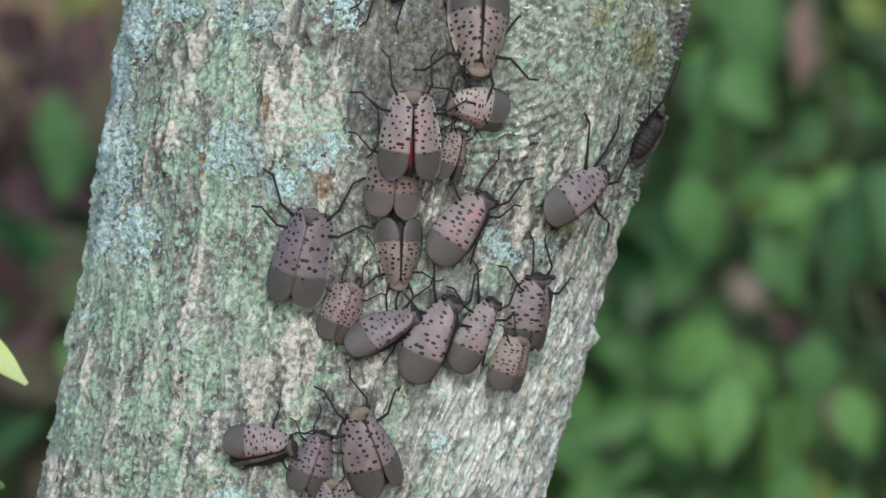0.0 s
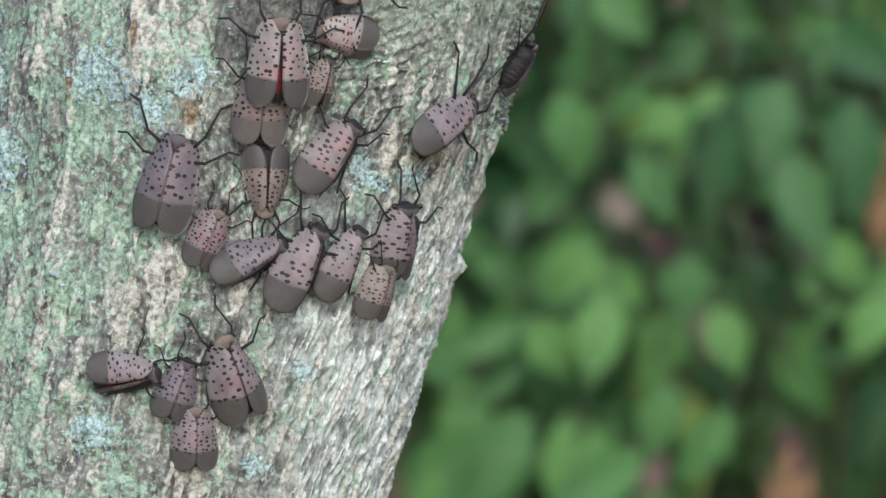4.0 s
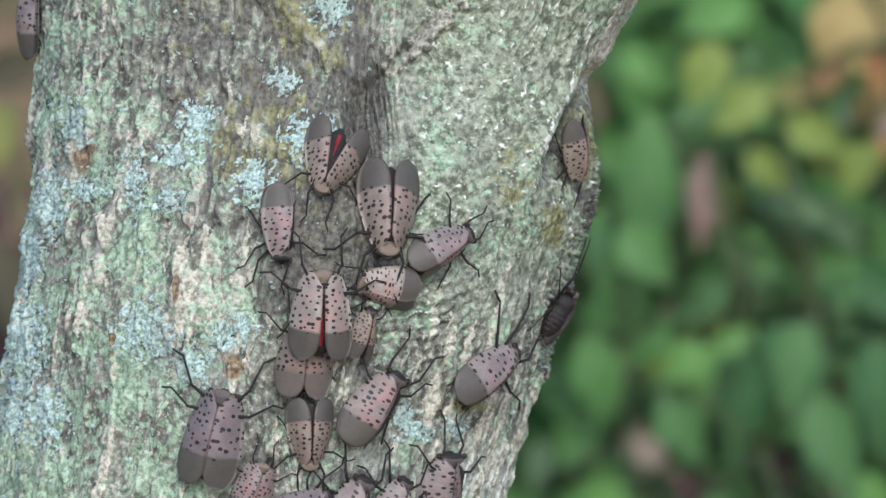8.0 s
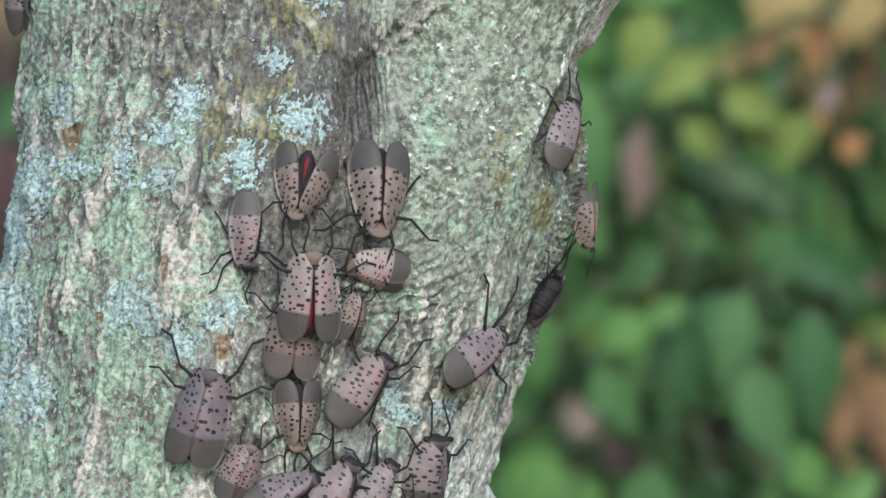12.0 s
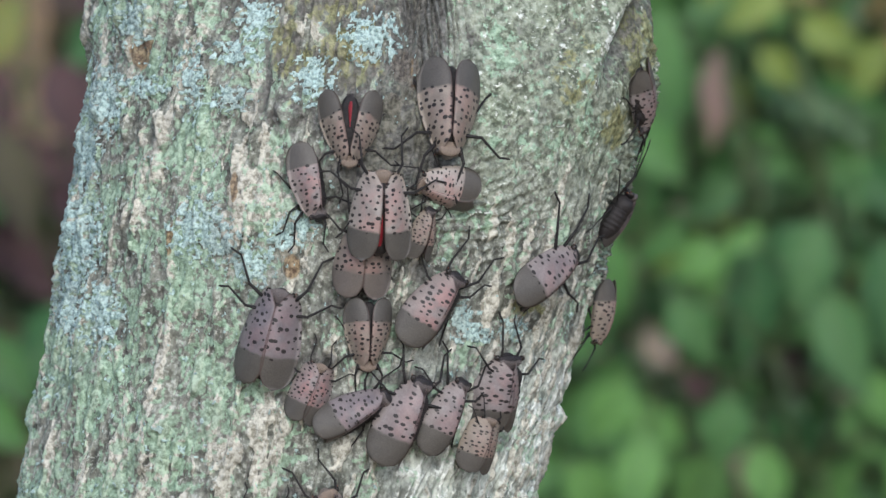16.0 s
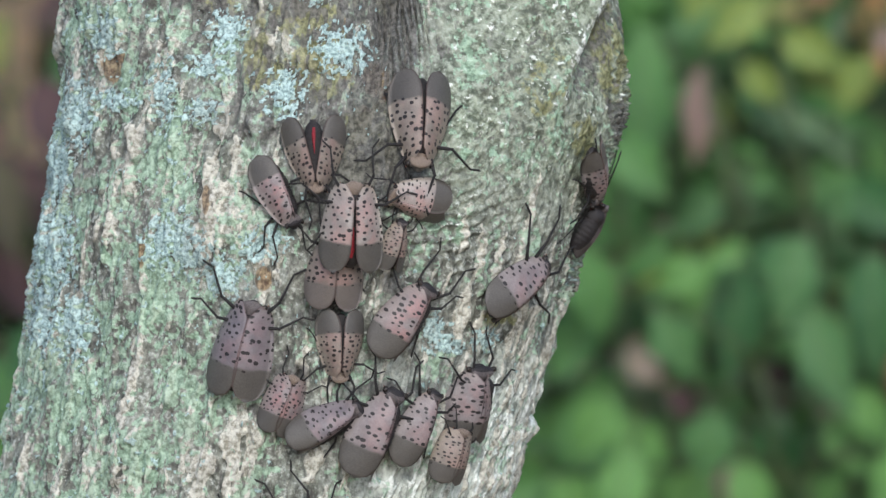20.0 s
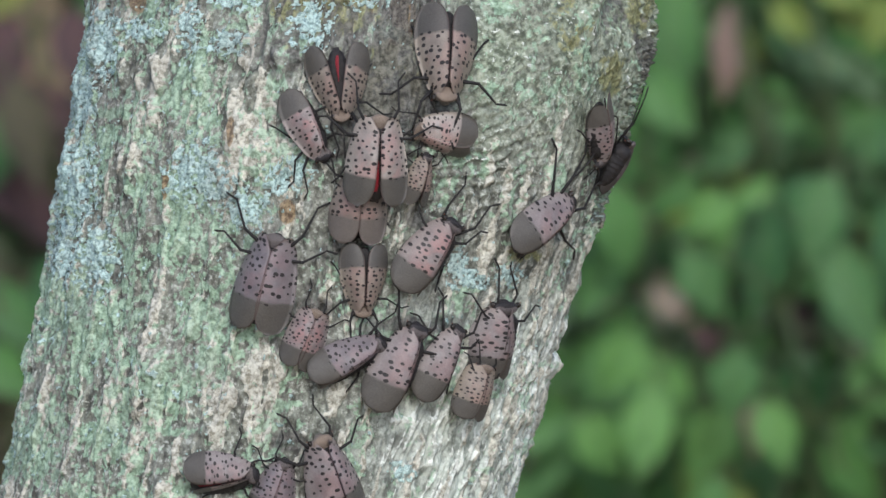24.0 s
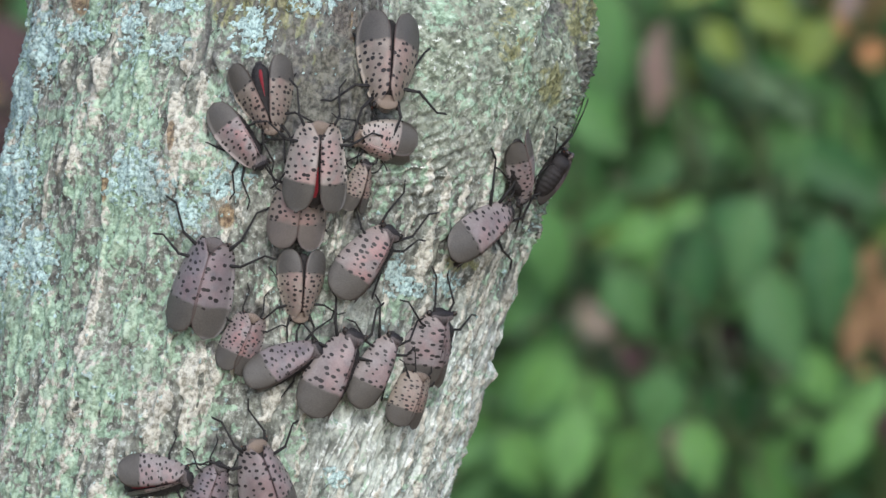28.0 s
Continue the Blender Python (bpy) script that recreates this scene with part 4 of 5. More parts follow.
# ---- ground and weeds ----
def at_view(u, v, y):
    """World place y metres ahead on the grid line (u, v), from where the lens rests later on."""
    x0, y0, z0, yaw, pitch, roll = -0.0060, -0.0070, -0.0077, -0.374, 0.221, -0.189
    m = HOME @ pose(x0, y0, z0, 90 + pitch, roll, yaw)
    y = 2 * y if y < 2.5 else 5.0 + (y - 2.5) * 0.5
    return m @ Vector(((u - UMID) * GRID * y, (VMID - v) * GRID * y, -y))


def build_ground():
    n = 90
    xs = np.sign(np.linspace(-1, 1, n)) * np.abs(np.linspace(-1, 1, n)) ** 3 * 300
    verts, faces = [], []
    for i in range(n):
        for j in range(n):
            x, y = xs[i], xs[j] + 2.0
            near = 1 / (1 + (math.hypot(x, y) / 25) ** 2)
            verts.append((x, y, float(fbm(np.array(x / 1.7), np.array(y / 1.7), 5, 3)) * 0.05 * near))
    for i in range(n - 1):
        for j in range(n - 1):
            faces.append((i * n + j, (i + 1) * n + j, (i + 1) * n + j + 1, i * n + j + 1))
    g = mesh_object("ground", verts, faces, GROUND)
    tagged(g, "brown leaf litter and soil with green patches", "ground", kind="structure")


build_ground()


def leaf_shape(length, width, fold=0.25, curl=0.3, tip=1.0):
    """A pointed leaf along -Y from its stalk, with a folded midrib and drooping tip; thin, two skins."""
    n, k = 10, 2
    verts, faces = [], []
    for skin in (0, 1):
        for i in range(n):
            s = i / (n - 1)
            w = width / 2 * math.sin(math.pi * min(s * 0.94 + 0.04, 1) ** (0.8 * tip)) ** 1.25 + 0.0006
            for j in range(-k, k + 1):
                f = j / k
                verts.append(Vector((f * w, -length * s, fold * abs(f) * w - curl * length * s * s * 0.5 - 0.0006 * skin + 0.06 * w * math.sin(s * 17 + f * 2))))
    m, c = n * (2 * k + 1), 2 * k + 1
    for skin in (0, 1):
        for i in range(n - 1):
            for j in range(c - 1):
                q = [skin * m + i * c + j, skin * m + (i + 1) * c + j, skin * m + (i + 1) * c + j + 1, skin * m + i * c + j + 1]
                faces.append(tuple(q if skin == 0 else q[::-1]))
    return verts, faces


LEAVES = {}


def leaf_data(material, length, width, curl):
    key = (material.name, round(length, 3), round(width, 3), curl)
    if key not in LEAVES:
        verts, faces = leaf_shape(length, width, 0.25, curl)
        me = bpy.data.meshes.new("leaf")
        me.from_pydata([tuple(v) for v in verts], [], faces)
        me.polygons.foreach_set("use_smooth", [True] * len(me.polygons))
        me.materials.append(material)
        LEAVES[key] = me
    return LEAVES[key]


def weed(label, u, v, y, leaves, group="weeds behind the tree"):
    """A weed rooted below the grid place (u, v) y metres ahead; leaves: (du, dv, dy, length, width, turn, material, tilt)."""
    top = at_view(u, v, y)
    root = Vector((top.x + random.uniform(-0.05, 0.05), top.y + random.uniform(0.0, 0.12), -0.02))
    plant = new("weed")
    plant.location = root
    tagged(plant, label, "plant", group)
    spine = [root.lerp(top, t) + Vector((0.03 * math.sin(t * 3), 0.02 * math.sin(t * 4), 0)) for t in np.linspace(0, 1, 8)]
    verts, faces = tube([p - root for p in spine], list(np.linspace(0.006, 0.0025, 8)), 6)
    mesh_object("stem", verts, faces, STEM, plant)
    for du, dv, dy, length, width, turn, material, tilt in leaves:
        p = at_view(u + du, v + dv, y + dy)
        ob = link("leaf", leaf_data(material, length, width, 0.3), plant)
        ob.matrix_basis = Matrix.Translation(p - root) @ HOME.to_3x3().to_4x4() @ pose(0, 0, 0, 0, turn, 0) @ pose(0, 0, 0, 90 + tilt, 0, 0)
        stalk = [Vector(p - root), min((q - root for q in spine), key=lambda q: (q - (p - root)).length)]
        if (stalk[0] - stalk[1]).length > 0.004:
            a, b = stalk
            verts, faces = tube([a, a.lerp(b, 0.5) + Vector((0, 0, 0.008)), b], [0.0014, 0.0016, 0.002], 5)
            mesh_object("leafstalk", verts, faces, STEM, plant)
    return plant


def random_weed(u, v, y, count, mats, rng_, size=0.09, spread=110):
    rows = []
    for k in range(count):
        rows.append((rng_.uniform(-spread, spread), rng_.uniform(-40, spread * 1.8), rng_.uniform(-0.12, 0.12), size * rng_.uniform(0.7, 1.25), size * rng_.choice((0.34, 0.42, 0.5)),
                     rng_.uniform(-75, 75), rng_.choice(mats), rng_.uniform(-50, 30)))
    weed("green leafy weed with pointed leaves among undergrowth", u, v, y, rows)


def plant_weeds():
    g = random.Random(5)
    weed("weed with large drooping bluish-green leaves", 1420, 380, 2.36, [
        (-40, 40, 0.0, 0.078, 0.056, 2, GREEN_BLUE, -4), (125, 92, 0.0, 0.080, 0.040, -3, GREEN_BLUE, 0), (22, 200, 0.02, 0.074, 0.036, -14, GREEN_BLUE, -6),
        # the purple leaf is added for the dark gap between leaves
        (-50, 255, 0.05, 0.046, 0.028, -6, PURPLE, 0), (-130, 60, 0.02, 0.066, 0.036, 22, GREEN_BRIGHT, -8), (60, -60, 0.06, 0.080, 0.034, -58, GREEN_BLUE, -20)])
    weed("tall weed with one broad hanging leaf", 1165, 60, 2.45, [
        (-30, 10, 0.0, 0.125, 0.050, 4, GREEN, 0), (-60, 80, 0.05, 0.11, 0.05, 25, GREEN_DARK, 0), (70, -40, 0.08, 0.11, 0.05, -35, GREEN, -15)])
    weed("weed with a faded pinkish leaf", 1242, 118, 2.36, [(0, 0, 0, 0.064, 0.022, 3, PINK, 0), (60, 40, 0.1, 0.09, 0.034, -62, GREEN_BLUE, -20), (130, 60, 0.1, 0.10, 0.032, -70, GREEN, -20)])
    weed("weed with a withered curled leaf", 1090, 625, 2.34, [(0, 0, 0, 0.044, 0.022, -58, STRAW, 0), (-30, 70, 0.04, 0.08, 0.045, 10, GREEN, -20), (10, -150, 0.06, 0.045, 0.018, 20, PINK, 0), (90, 60, 0.03, 0.03, 0.014, -40, PURPLE, 0)])
    # clump added in place of the brown littered ground
    weed("weed with brown dead leaves, standing in for bare leaf litter", 1640, 500, 2.36, [(-10, 0, 0, 0.07, 0.030, 5, BROWN, 0), (35, 60, 0, 0.08, 0.034, -8, BROWN, 0), (-30, 110, 0, 0.04, 0.02, 12, BROWN, 0), (70, -40, 0.03, 0.08, 0.036, 4, BROWN, 0), (10, 190, 0.02, 0.06, 0.03, -5, PURPLE, 0), (-20, 215, 0, 0.012, 0.012, 0, ORANGE, 0)])
    weed("weed with orange and tan spots of dying leaves", 1560, -80, 2.4, [(8, 10, 0, 0.034, 0.028, 10, ORANGE, 0), (90, -70, 0.02, 0.08, 0.030, 0, BROWN, 0), (0, 170, 0, 0.022, 0.020, 30, ORANGE, 0), (46, 215, 0, 0.020, 0.020, -20, ORANGE, 0), (-165, 80, 0, 0.034, 0.018, 65, OLIVE, 0), (-110, 40, 0, 0.022, 0.02, 0, BROWN, 0), (120, -120, 0.03, 0.1, 0.034, 4, PURPLE, 0), (-50, -90, 0, 0.062, 0.046, 20, TAN_LEAF, 0), (40, -50, 0.01, 0.05, 0.042, -25, TAN_LEAF, 0)])
    weed("weed with yellow-green drooping leaves", 1222, 900, 2.34, [(-5, 0, 0, 0.056, 0.034, 8, OLIVE_GREEN, 0), (48, 70, 0, 0.080, 0.022, -4, OLIVE_GREEN, 0), (-30, 105, -0.01, 0.09, 0.018, -4, PINK, 0), (-45, 130, 0.01, 0.09, 0.020, 4, PURPLE, 0)])
    weed("weed with a large bright green leaf", 1060, 990, 2.34, [(-4, 20, 0, 0.088, 0.048, -6, GREEN_BRIGHT, -4), (-90, 20, 0.02, 0.085, 0.044, 30, GREEN, -10), (-150, 60, 0.04, 0.09, 0.05, 45, GREEN, -10), (-190, 90, 0.04, 0.09, 0.05, 15, GREEN_BRIGHT, -10)])
    # the purple and brown leaves stand in for dark gaps here
    weed("weed with small pink and grey leaves", 1300, 760, 2.34, [(-16, 40, 0, 0.046, 0.015, -4, PINK, 0), (70, -15, 0, 0.034, 0.026, 8, GREEN_BLUE, 0), (130, 260, 0, 0.08, 0.03, -4, PURPLE, 0), (160, 300, 0, 0.08, 0.03, 12, BROWN, 0), (-190, 130, 0, 0.03, 0.016, 20, PURPLE, 0)])
    for u0, v0, y0 in ((1080, 700, 2.42), (1180, 660, 2.5), (1290, 720, 2.44), (1400, 690, 2.5), (1150, 800, 2.4), (1330, 820, 2.4), (1460, 780, 2.46), (1560, 700, 2.5), (1010, 830, 2.4)):
        weed("low weed with fresh green pointed leaves", u0, v0, y0, [
            (g.uniform(-70, 70), g.uniform(-30, 110), g.uniform(-0.05, 0.05), g.uniform(0.045, 0.075), g.uniform(0.022, 0.036), g.uniform(-70, 70), g.choice((GREEN_BRIGHT, GREEN_BRIGHT, GREEN, GREEN_DARK)), g.uniform(-45, 10)) for _ in range(9)])
    weed("weed with a rusty leaf and a faded stalk leaf", 1490, 700, 2.5, [(35, 10, 0, 0.028, 0.024, 10, ORANGE, 0), (-90, 90, 0, 0.08, 0.022, 4, PINK, -10), (-20, 30, 0.03, 0.07, 0.035, -30, GREEN, -20)])
    weed("weed with rusty leaves", 1500, 20, 2.9, [(0, 0, 0, 0.04, 0.03, 20, ORANGE, 0), (40, 50, 0, 0.03, 0.024, -20, ORANGE, 0), (-60, 100, 0, 0.12, 0.05, 70, GREEN, -20), (-90, 20, 0.1, 0.1, 0.05, -30, GREEN, -20)])
    weed("weed with yellowed leaves", 10, 180, 2.5, [(0, -150, 0, 0.07, 0.036, 35, OLIVE, -10), (60, -40, 0, 0.07, 0.04, -20, PURPLE, -10), (-40, -30, 0, 0.08, 0.045, 15, PURPLE, -10), (-60, 90, 0, 0.09, 0.05, 10, GREEN_DARK, -10)])
    weed("weed with a few plain green leaves", -60, 620, 2.3, [(0, 0, 0, 0.06, 0.03, -35, GREEN_DARK, -10), (-20, 120, 0, 0.05, 0.03, -50, GREEN, -10)])
    for k in range(16):
        bits = [(g.uniform(-90, 90), g.uniform(-60, 90), g.uniform(-0.05, 0.05), g.uniform(0.018, 0.05), g.uniform(0.010, 0.022), g.uniform(-80, 80), g.choice((PINK, PINK, STRAW, PINK, OLIVE)), g.uniform(-40, 20)) for _ in range(3)]
        bits += [(g.uniform(-90, 90), g.uniform(-60, 120), g.uniform(-0.08, 0.08), g.uniform(0.04, 0.08), g.uniform(0.018, 0.034), g.uniform(-80, 80), g.choice((GREEN, GREEN_DARK)), g.uniform(-40, 20)) for _ in range(6)]
        weed("tangled weed with some faded and rusty leaves", g.uniform(960, 1750), g.uniform(-60, 880), g.uniform(2.5, 2.75), bits)
    plant = random.Random(31)
    # big leaves that stand out from the tangle: middle across and up, length, width, turn
    for label, y0, material, rows in (
            ("weed with broad dark green leaves", 2.30, GREEN_DARK, ((1400, 500, 0.062, 0.030, 12), (1200, 610, 0.052, 0.030, -28), (1465, 640, 0.080, 0.034, -22), (1255, 790, 0.046, 0.034, 8))),
            ("weed with bright yellow-green leaves", 2.33, GREEN_BRIGHT, ((1200, 490, 0.036, 0.026, 40), (1290, 452, 0.028, 0.016, 70), (1140, 800, 0.056, 0.030, -35), (1050, 760, 0.050, 0.030, 30), (1100, 880, 0.06, 0.032, 10))),
            ("weed with broad bluish-green leaves", 2.34, GREEN_BLUE, ((1300, 560, 0.088, 0.036, 4), (1548, 560, 0.080, 0.038, -2), (1420, 840, 0.060, 0.034, 15))),
            ("tall weed with a long hanging leaf", 2.40, GREEN, ((1135, 200, 0.118, 0.038, 3), (1330, 300, 0.060, 0.030, -60), (1440, 330, 0.060, 0.028, 66))),
            ("weed with a long pale arching leaf", 2.40, SAGE, ((1400, 205, 0.060, 0.016, -58), (1480, 250, 0.050, 0.016, -40), (1375, 765, 0.030, 0.018, -10))),
            ("weed with fresh low leaves", 2.32, GREEN_BRIGHT, ((1450, 870, 0.05, 0.026, 20), (1540, 740, 0.045, 0.024, -30), (1610, 780, 0.05, 0.026, 40), (1500, 790, 0.05, 0.026, -40), (1580, 850, 0.05, 0.028, 30), (1330, 880, 0.05, 0.028, -20), (1210, 900, 0.06, 0.03, 25), (1020, 900, 0.05, 0.03, -30))),
            ("weed with tan and rusty dying leaves", 2.45, TAN_LEAF, ((1545, 30, 0.05, 0.034, 60), (1560, 330, 0.03, 0.02, 30), (1545, 570, 0.03, 0.022, 10), (1390, 10, 0.04, 0.02, 70), (1500, -60, 0.05, 0.034, 40), (1620, 60, 0.05, 0.03, 20), (1450, -20, 0.035, 0.02, 75), (1660, -40, 0.06, 0.04, 50))),
            # tan leaves added to paint in the far sunlit ground
            ("large tan leaves standing in for sunlit ground litter far behind", 2.95, TAN_LEAF, ((1400, -110, 0.10, 0.06, 70), (1520, -70, 0.10, 0.06, 50), (1600, -150, 0.11, 0.07, 80), (1330, -150, 0.08, 0.04, 60), (1480, -180, 0.11, 0.07, 85))),
            ("weed with yellowing leaves above the others", 2.38, OLIVE_GREEN, ((1300, 40, 0.05, 0.026, 50), (1440, 90, 0.05, 0.024, -65), (1510, 150, 0.045, 0.026, 30), (1350, 150, 0.04, 0.02, -40), (1240, -20, 0.05, 0.03, 20))),
            ("weed with fresh leaves close behind the trunk", 2.36, GREEN, ((1085, 380, 0.06, 0.03, 20), (1135, 300, 0.05, 0.03, -40), (1050, 520, 0.06, 0.034, -15), (1120, 455, 0.055, 0.03, 50), (1010, 620, 0.05, 0.03, 30))),
            ("weed with brown stalky remnants", 2.38, PINK, ((1250, 700, 0.028, 0.010, -66), (1150, 790, 0.022, 0.008, 70), (1060, 480, 0.03, 0.011, 30), (1480, 760, 0.03, 0.012, -20))),
            ("weed with leaves hanging over dark gaps", 2.42, GREEN_DARK, ((1060, 420, 0.06, 0.034, 15), (1090, 340, 0.07, 0.034, -30), (1230, 380, 0.05, 0.03, 50), (1500, 420, 0.06, 0.03, -50)))):
        u0 = sum(r[0] for r in rows) / len(rows)
        v0 = sum(r[1] for r in rows) / len(rows)
        leaves = []
        for ru, rv, length, width, turn in rows:
            half = length / 4 / GRID / y0
            leaves.append((ru - u0 + half * math.sin(radians(turn)), rv - v0 - half * math.cos(radians(turn)), plant.uniform(-0.02, 0.02), length, width, turn, material, plant.uniform(-14, 4)))
        weed(label, u0, v0, y0, leaves)
    tangle = random.Random(44)
    for k in range(34):
        bits = []
        for _ in range(9):
            size = tangle.uniform(0.022, 0.055)
            bits.append((tangle.uniform(-110, 110), tangle.uniform(-80, 120), tangle.uniform(-0.05, 0.05), size, size * tangle.uniform(0.28, 0.5), tangle.uniform(-85, 85),
                         tangle.choice((GREEN, GREEN_BRIGHT, GREEN, GREEN_DARK, OLIVE_GREEN, GREEN_BLUE, SAGE, PINK)), tangle.uniform(-50, 25)))
        weed("fine tangled weed with many small leaves", tangle.uniform(940, 1700), tangle.uniform(-140, 960), tangle.uniform(2.40, 2.62), bits)
    tall = random.Random(12)
    for u0, v0 in ((1220, -190), (1300, -130), (1380, -210), (1460, -150), (1290, -260), (1130, -230)):
        random_weed(u0, v0, 2.6, 10, (GREEN, GREEN_BRIGHT, GREEN), tall, 0.085, 80)
    shady = (PURPLE, PURPLE, DULL, GREEN_BLUE, DULL)
    dark, fresh = (GREEN_DARK, GREEN, GREEN_DARK, GREEN_BLUE), (GREEN, GREEN_BRIGHT, GREEN, GREEN_BLUE)
    for k in range(22):
        random_weed(g.uniform(930, 1780), g.uniform(-150, 900), g.uniform(2.55, 3.1), 13, dark if k % 3 else fresh, g, 0.075)
    for k in range(14):
        random_weed(g.uniform(800, 1700), g.uniform(650, 1200), g.uniform(2.4, 2.7), 12, (GREEN, GREEN, GREEN_BRIGHT, GREEN_DARK), g, 0.068)
    for k in range(12):
        random_weed(g.uniform(-350, 250), g.uniform(-50, 1000), g.uniform(2.5, 3.1), 10, shady, g, 0.075)
    for k in range(26):
        random_weed(g.uniform(-700, 2200), g.uniform(-300, 700), g.uniform(3.3, 4.6), 9, dark, g, 0.12, 140)


plant_weeds()

# a slim weed beside the trunk, sunlight painted into its palest leaf
SLIM = Vector((-0.21, 1.08, -0.01))
slim = new("weed")
slim.location = SLIM
tagged(slim, "slim weed with pale sunlit leaf tips beside the trunk, swaying", "plant")
crown = Vector((-0.172, 1.055, 1.135)) - SLIM
verts, faces = tube([crown * t + Vector((0.012 * math.sin(t * 3.1), 0, 0)) for t in np.linspace(0, 1, 9)], list(np.linspace(0.004, 0.0012, 9)), 6)
mesh_object("stem", verts, faces, STEM, slim)
for tip, way, length, width, material in (((-0.1377, 1.051, 1.0973), (0.74, -0.05, -0.67), 0.026, 0.0080, SUNLIT), ((-0.147, 1.053, 1.094), (0.85, 0, -0.52), 0.026, 0.008, OLIVE),
                                          ((-0.1445, 1.043, 1.067), (0.92, 0, -0.38), 0.032, 0.011, GREEN_BRIGHT), ((-0.21, 1.05, 1.06), (-0.8, 0, -0.6), 0.05, 0.018, GREEN)):
    way = Vector(way).normalized()
    face = Vector((0.15, -0.75, 0.6))
    face = (face - way * face.dot(way)).normalized()
    m = Matrix((way.cross(face) * -1, -way, face)).transposed().to_4x4()
    if m.determinant() < 0:
        m = Matrix((way.cross(face), -way, face)).transposed().to_4x4()
    base = Vector(tip) - way * length - SLIM
    ob = link("leaf", leaf_data(material, length, width, 0.06), slim)
    ob.matrix_basis = Matrix.Translation(base) @ m
    foot = crown * (base.z / crown.z) + Vector((0.012 * math.sin(base.z / crown.z * 3.1), 0, 0))
    verts, faces = tube([base, base.lerp(foot, 0.5), foot], [0.0007, 0.0008, 0.001], 5)
    mesh_object("leafstalk", verts, faces, STEM, slim)

# a slender shoot beside the lens whose top leaves sway through the view
SHOOT = Vector((0.10, -0.61, 0.0))
shoot = new("shoot")
shoot.location = SHOOT
tagged(shoot, "slender green shoot with bright leaves, close by, swaying", "plant")
top = Vector((0.0, 0.0, 1.642))
verts, faces = tube([top * t + Vector((0.02 * math.sin(t * 3.1), 0, 0)) for t in np.linspace(0, 1, 10)], list(np.linspace(0.004, 0.0012, 10)), 7)
mesh_object("stem", verts, faces, STEM, shoot)
for dz, length, width, turn, tilt in ((0.0, 0.036, 0.024, 44, -10), (-0.08, 0.04, 0.024, -70, -10), (0.0, 0.03, 0.02, 175, 10), (-0.25, 0.05, 0.03, 80, -10)):
    ob = link("leaf", leaf_data(SHOOT_GREEN, length, width, 0.3), shoot)
    ob.matrix_basis = Matrix.Translation(top + Vector((0, 0, dz))) @ pose(0, 0, 0, 0, turn, 0) @ pose(0, 0, 0, 80 + tilt, 0, 0)


# ---- what moves ----
def swaying(lean, nod=0.0):
    """The shoot's pose, leaning to the left by some degrees."""
    return pose(*SHOOT, nod, -lean * 0.865, 0)


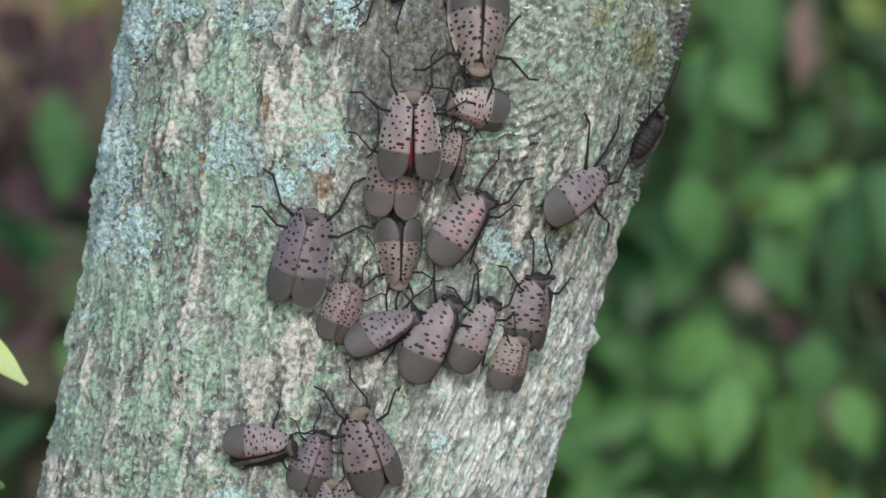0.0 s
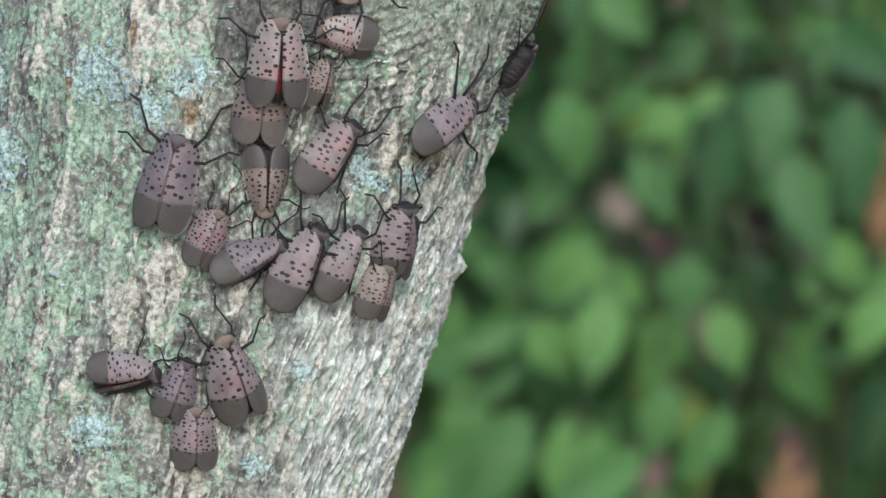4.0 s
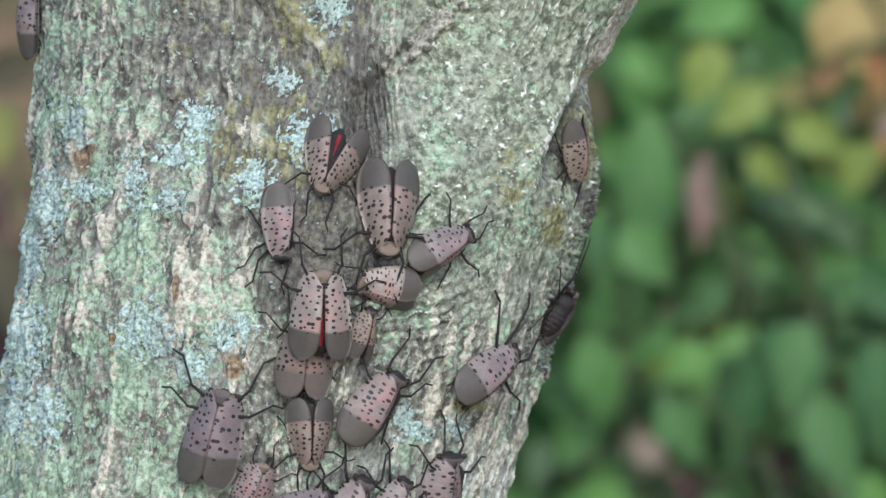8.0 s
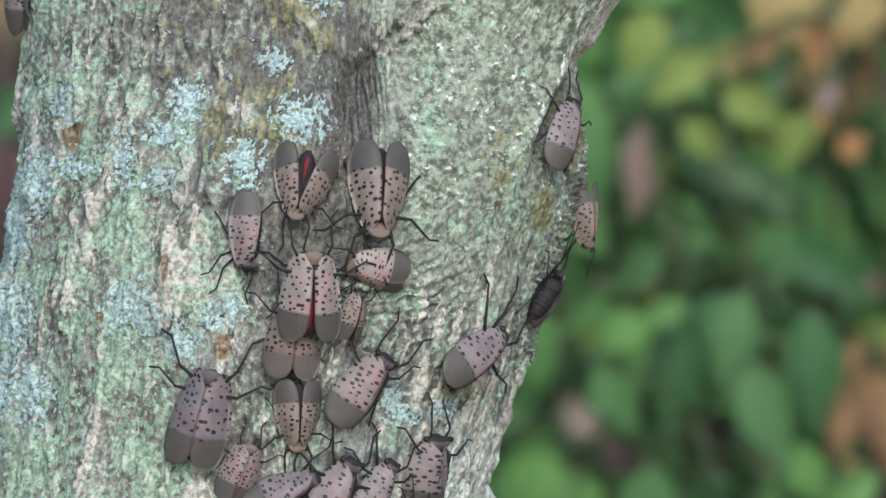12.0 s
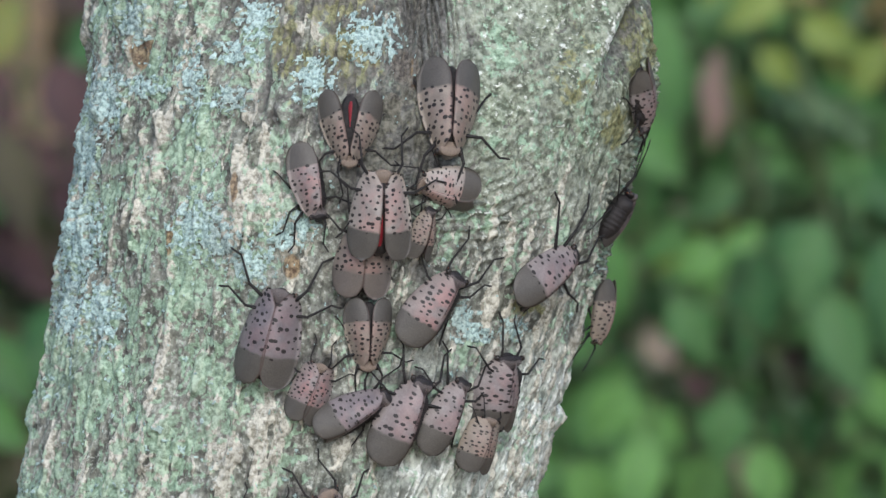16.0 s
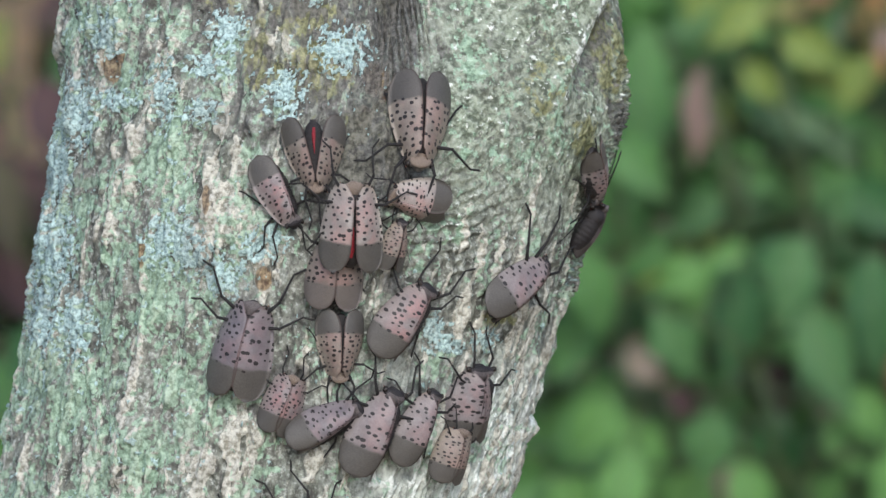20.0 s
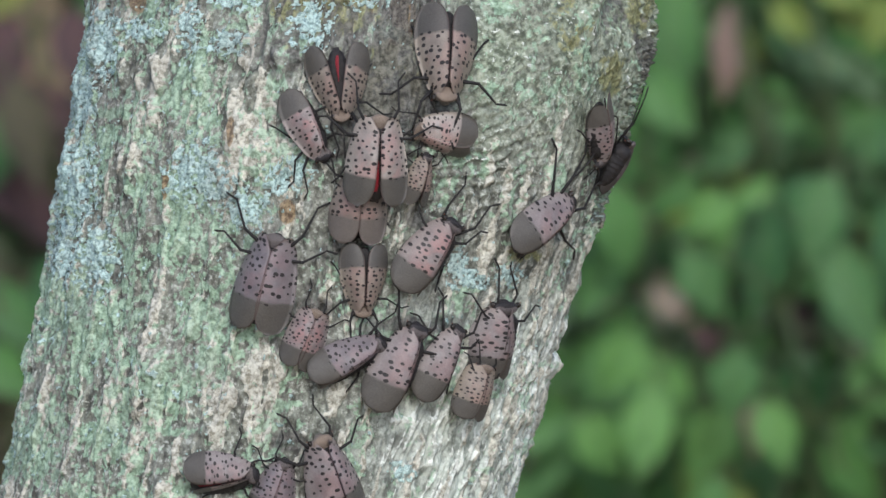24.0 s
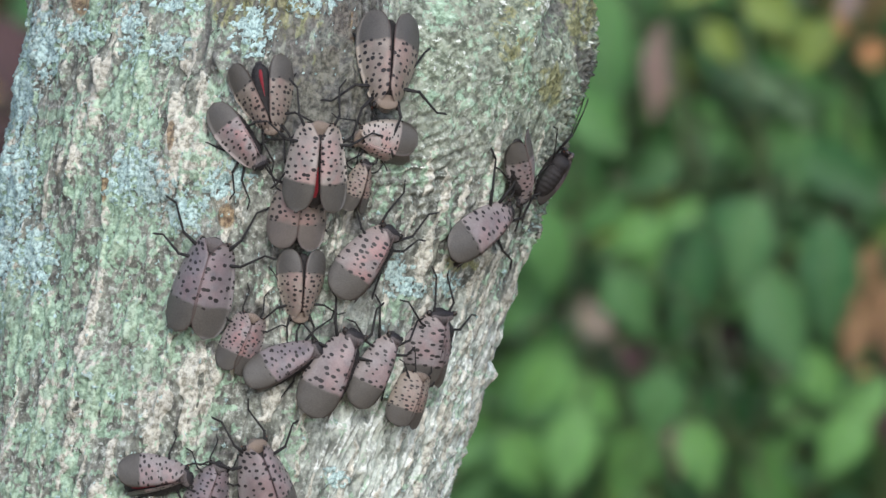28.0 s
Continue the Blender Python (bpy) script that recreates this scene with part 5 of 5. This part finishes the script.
def motions():
    front = [(t, place_insect(u, v, h)) for t, u, v, h in (
        (0, 1185, -180, 175), (6.5, 1180, -50, 175), (7, 1171, -14, 175), (7.5, 1136, 41, 176), (8, 1112, 102, 176), (8.7, 1080, 190, 178), (9.5, 1068, 236, 176))]
    rim = [(t, place_edge(u, v, h, toward=w)) for t, u, v, h, w in (
        (10, 1152, 254, 172, 1.3), (10.5, 1154, 246, 170, 1.1), (11, 1151, 250, 174, 1.1), (12, 1152, 250, 176, 1.1), (13, 1150, 306, 178, 0.6), (13.5, 1142, 326, 180, 0.55), (15.5, 1080, 516, 188, 0.4), (16, 1054, 564, 190, 0.3),
        (17, 1003, 715, 190, 0.2), (17.5, 986, 765, 190, 0.1), (18.3, 958, 850, 192, 0.0), (19.5, 925, 990, 192, 0.0), (28, 915, 1060, 192, 0.0))]
    walk(edge_walker, front + rim)
    walk(climber, [(t, place_insect(u, v, h, r, 0.004 if 6 < t < 7.2 else 0.001)) for t, u, v, h, r in (
        (0, 1500, -40, -20, 0), (4.6, 1480, -20, -30, 0), (5.2, 1150, 120, -60, 0), (5.7, 960, 250, -20, 8), (6.2, 830, 310, 30, 8), (6.5, 798, 322, 50, 8), (7, 822, 300, 52, 10), (7.5, 850, 294, 54, 12), (8, 872, 288, 54, 14), (8.6, 900, 262, 66, 12),
        (9, 925, 250, 72, 10), (9.5, 955, 258, 70, 10), (10, 1030, 243, 55, 10), (10.5, 1066, 205, 30, 8), (11, 1090, 165, 18, 8), (11.5, 1105, 128, 14, 8), (12, 1104, 112, 12, 0), (12.6, 1102, 112, 60, 0), (13, 1095, 112, 95, 0),
        (13.5, 1104, 135, 110, 0), (14.5, 1125, 165, 150, 0), (15.5, 1118, 174, 172, 0), (17, 1104, 215, 176, 0), (18.5, 1090, 268, 176, 0), (20, 1081, 296, 174, 0), (21.5, 1058, 318, 176, 0), (23.5, 1048, 330, 176, 0),
        (25, 1038, 352, 180, 0), (26.5, 1026, 368, 182, 0), (28, 1013, 385, 172, 0))])
    walk(opened, [(t, place_insect(u, v, h)) for t, u, v, h in (
        (0, 690, 10, 195), (6.5, 665, 62, 192), (8, 684, 126, 198), (9.5, 680, 155, 199), (11, 668, 190, 196), (13, 632, 211, 186), (15.5, 612, 247, 182), (17, 616, 252, 178), (20, 602, 273, 177), (21.5, 588, 262, 176), (24, 600, 265, 174), (28, 575, 280, 166))])
    walk(turner, [(t, place_insect(u, v, h, r)) for t, u, v, h, r in (
        (0, 630, 95, 178, -32), (6.5, 597, 194, 172, -32), (8, 595, 236, 182, -32), (9.5, 588, 256, 184, -32), (11, 560, 270, 186, -32), (13, 555, 304, 184, -32), (15.5, 544, 342, 174, -30), (17, 543, 337, 165, -28), (20, 536, 338, 157, -26), (24, 545, 340, 156, -26), (28, 530, 350, 146, -26))])
    walk(slim, [(t, pose(*SLIM, 0, lean, 0)) for t, lean in ((0, 0), (0.5, 0.33), (1, 0.42), (1.5, 0.13), (2, 0.25), (2.4, 0.30), (3.2, 0.05), (8, 0), (21, -0.2), (23.5, 0), (24.5, -0.1), (28, 0))])
    walk(shoot, [(t, swaying(*a)) for t, *a in ((0, 0.0), (6.5, 0.4), (7.9, 0.0), (8.15, 1.7), (8.32, 2.5), (8.5, 2.4), (8.62, 1.1), (8.75, 0.6), (8.9, 1.3), (9.05, 2.3), (9.2, 3.2), (9.4, 1.8), (9.6, 0.4), (11, 0.0), (20, 0.5), (28, 0.0))])


motions()
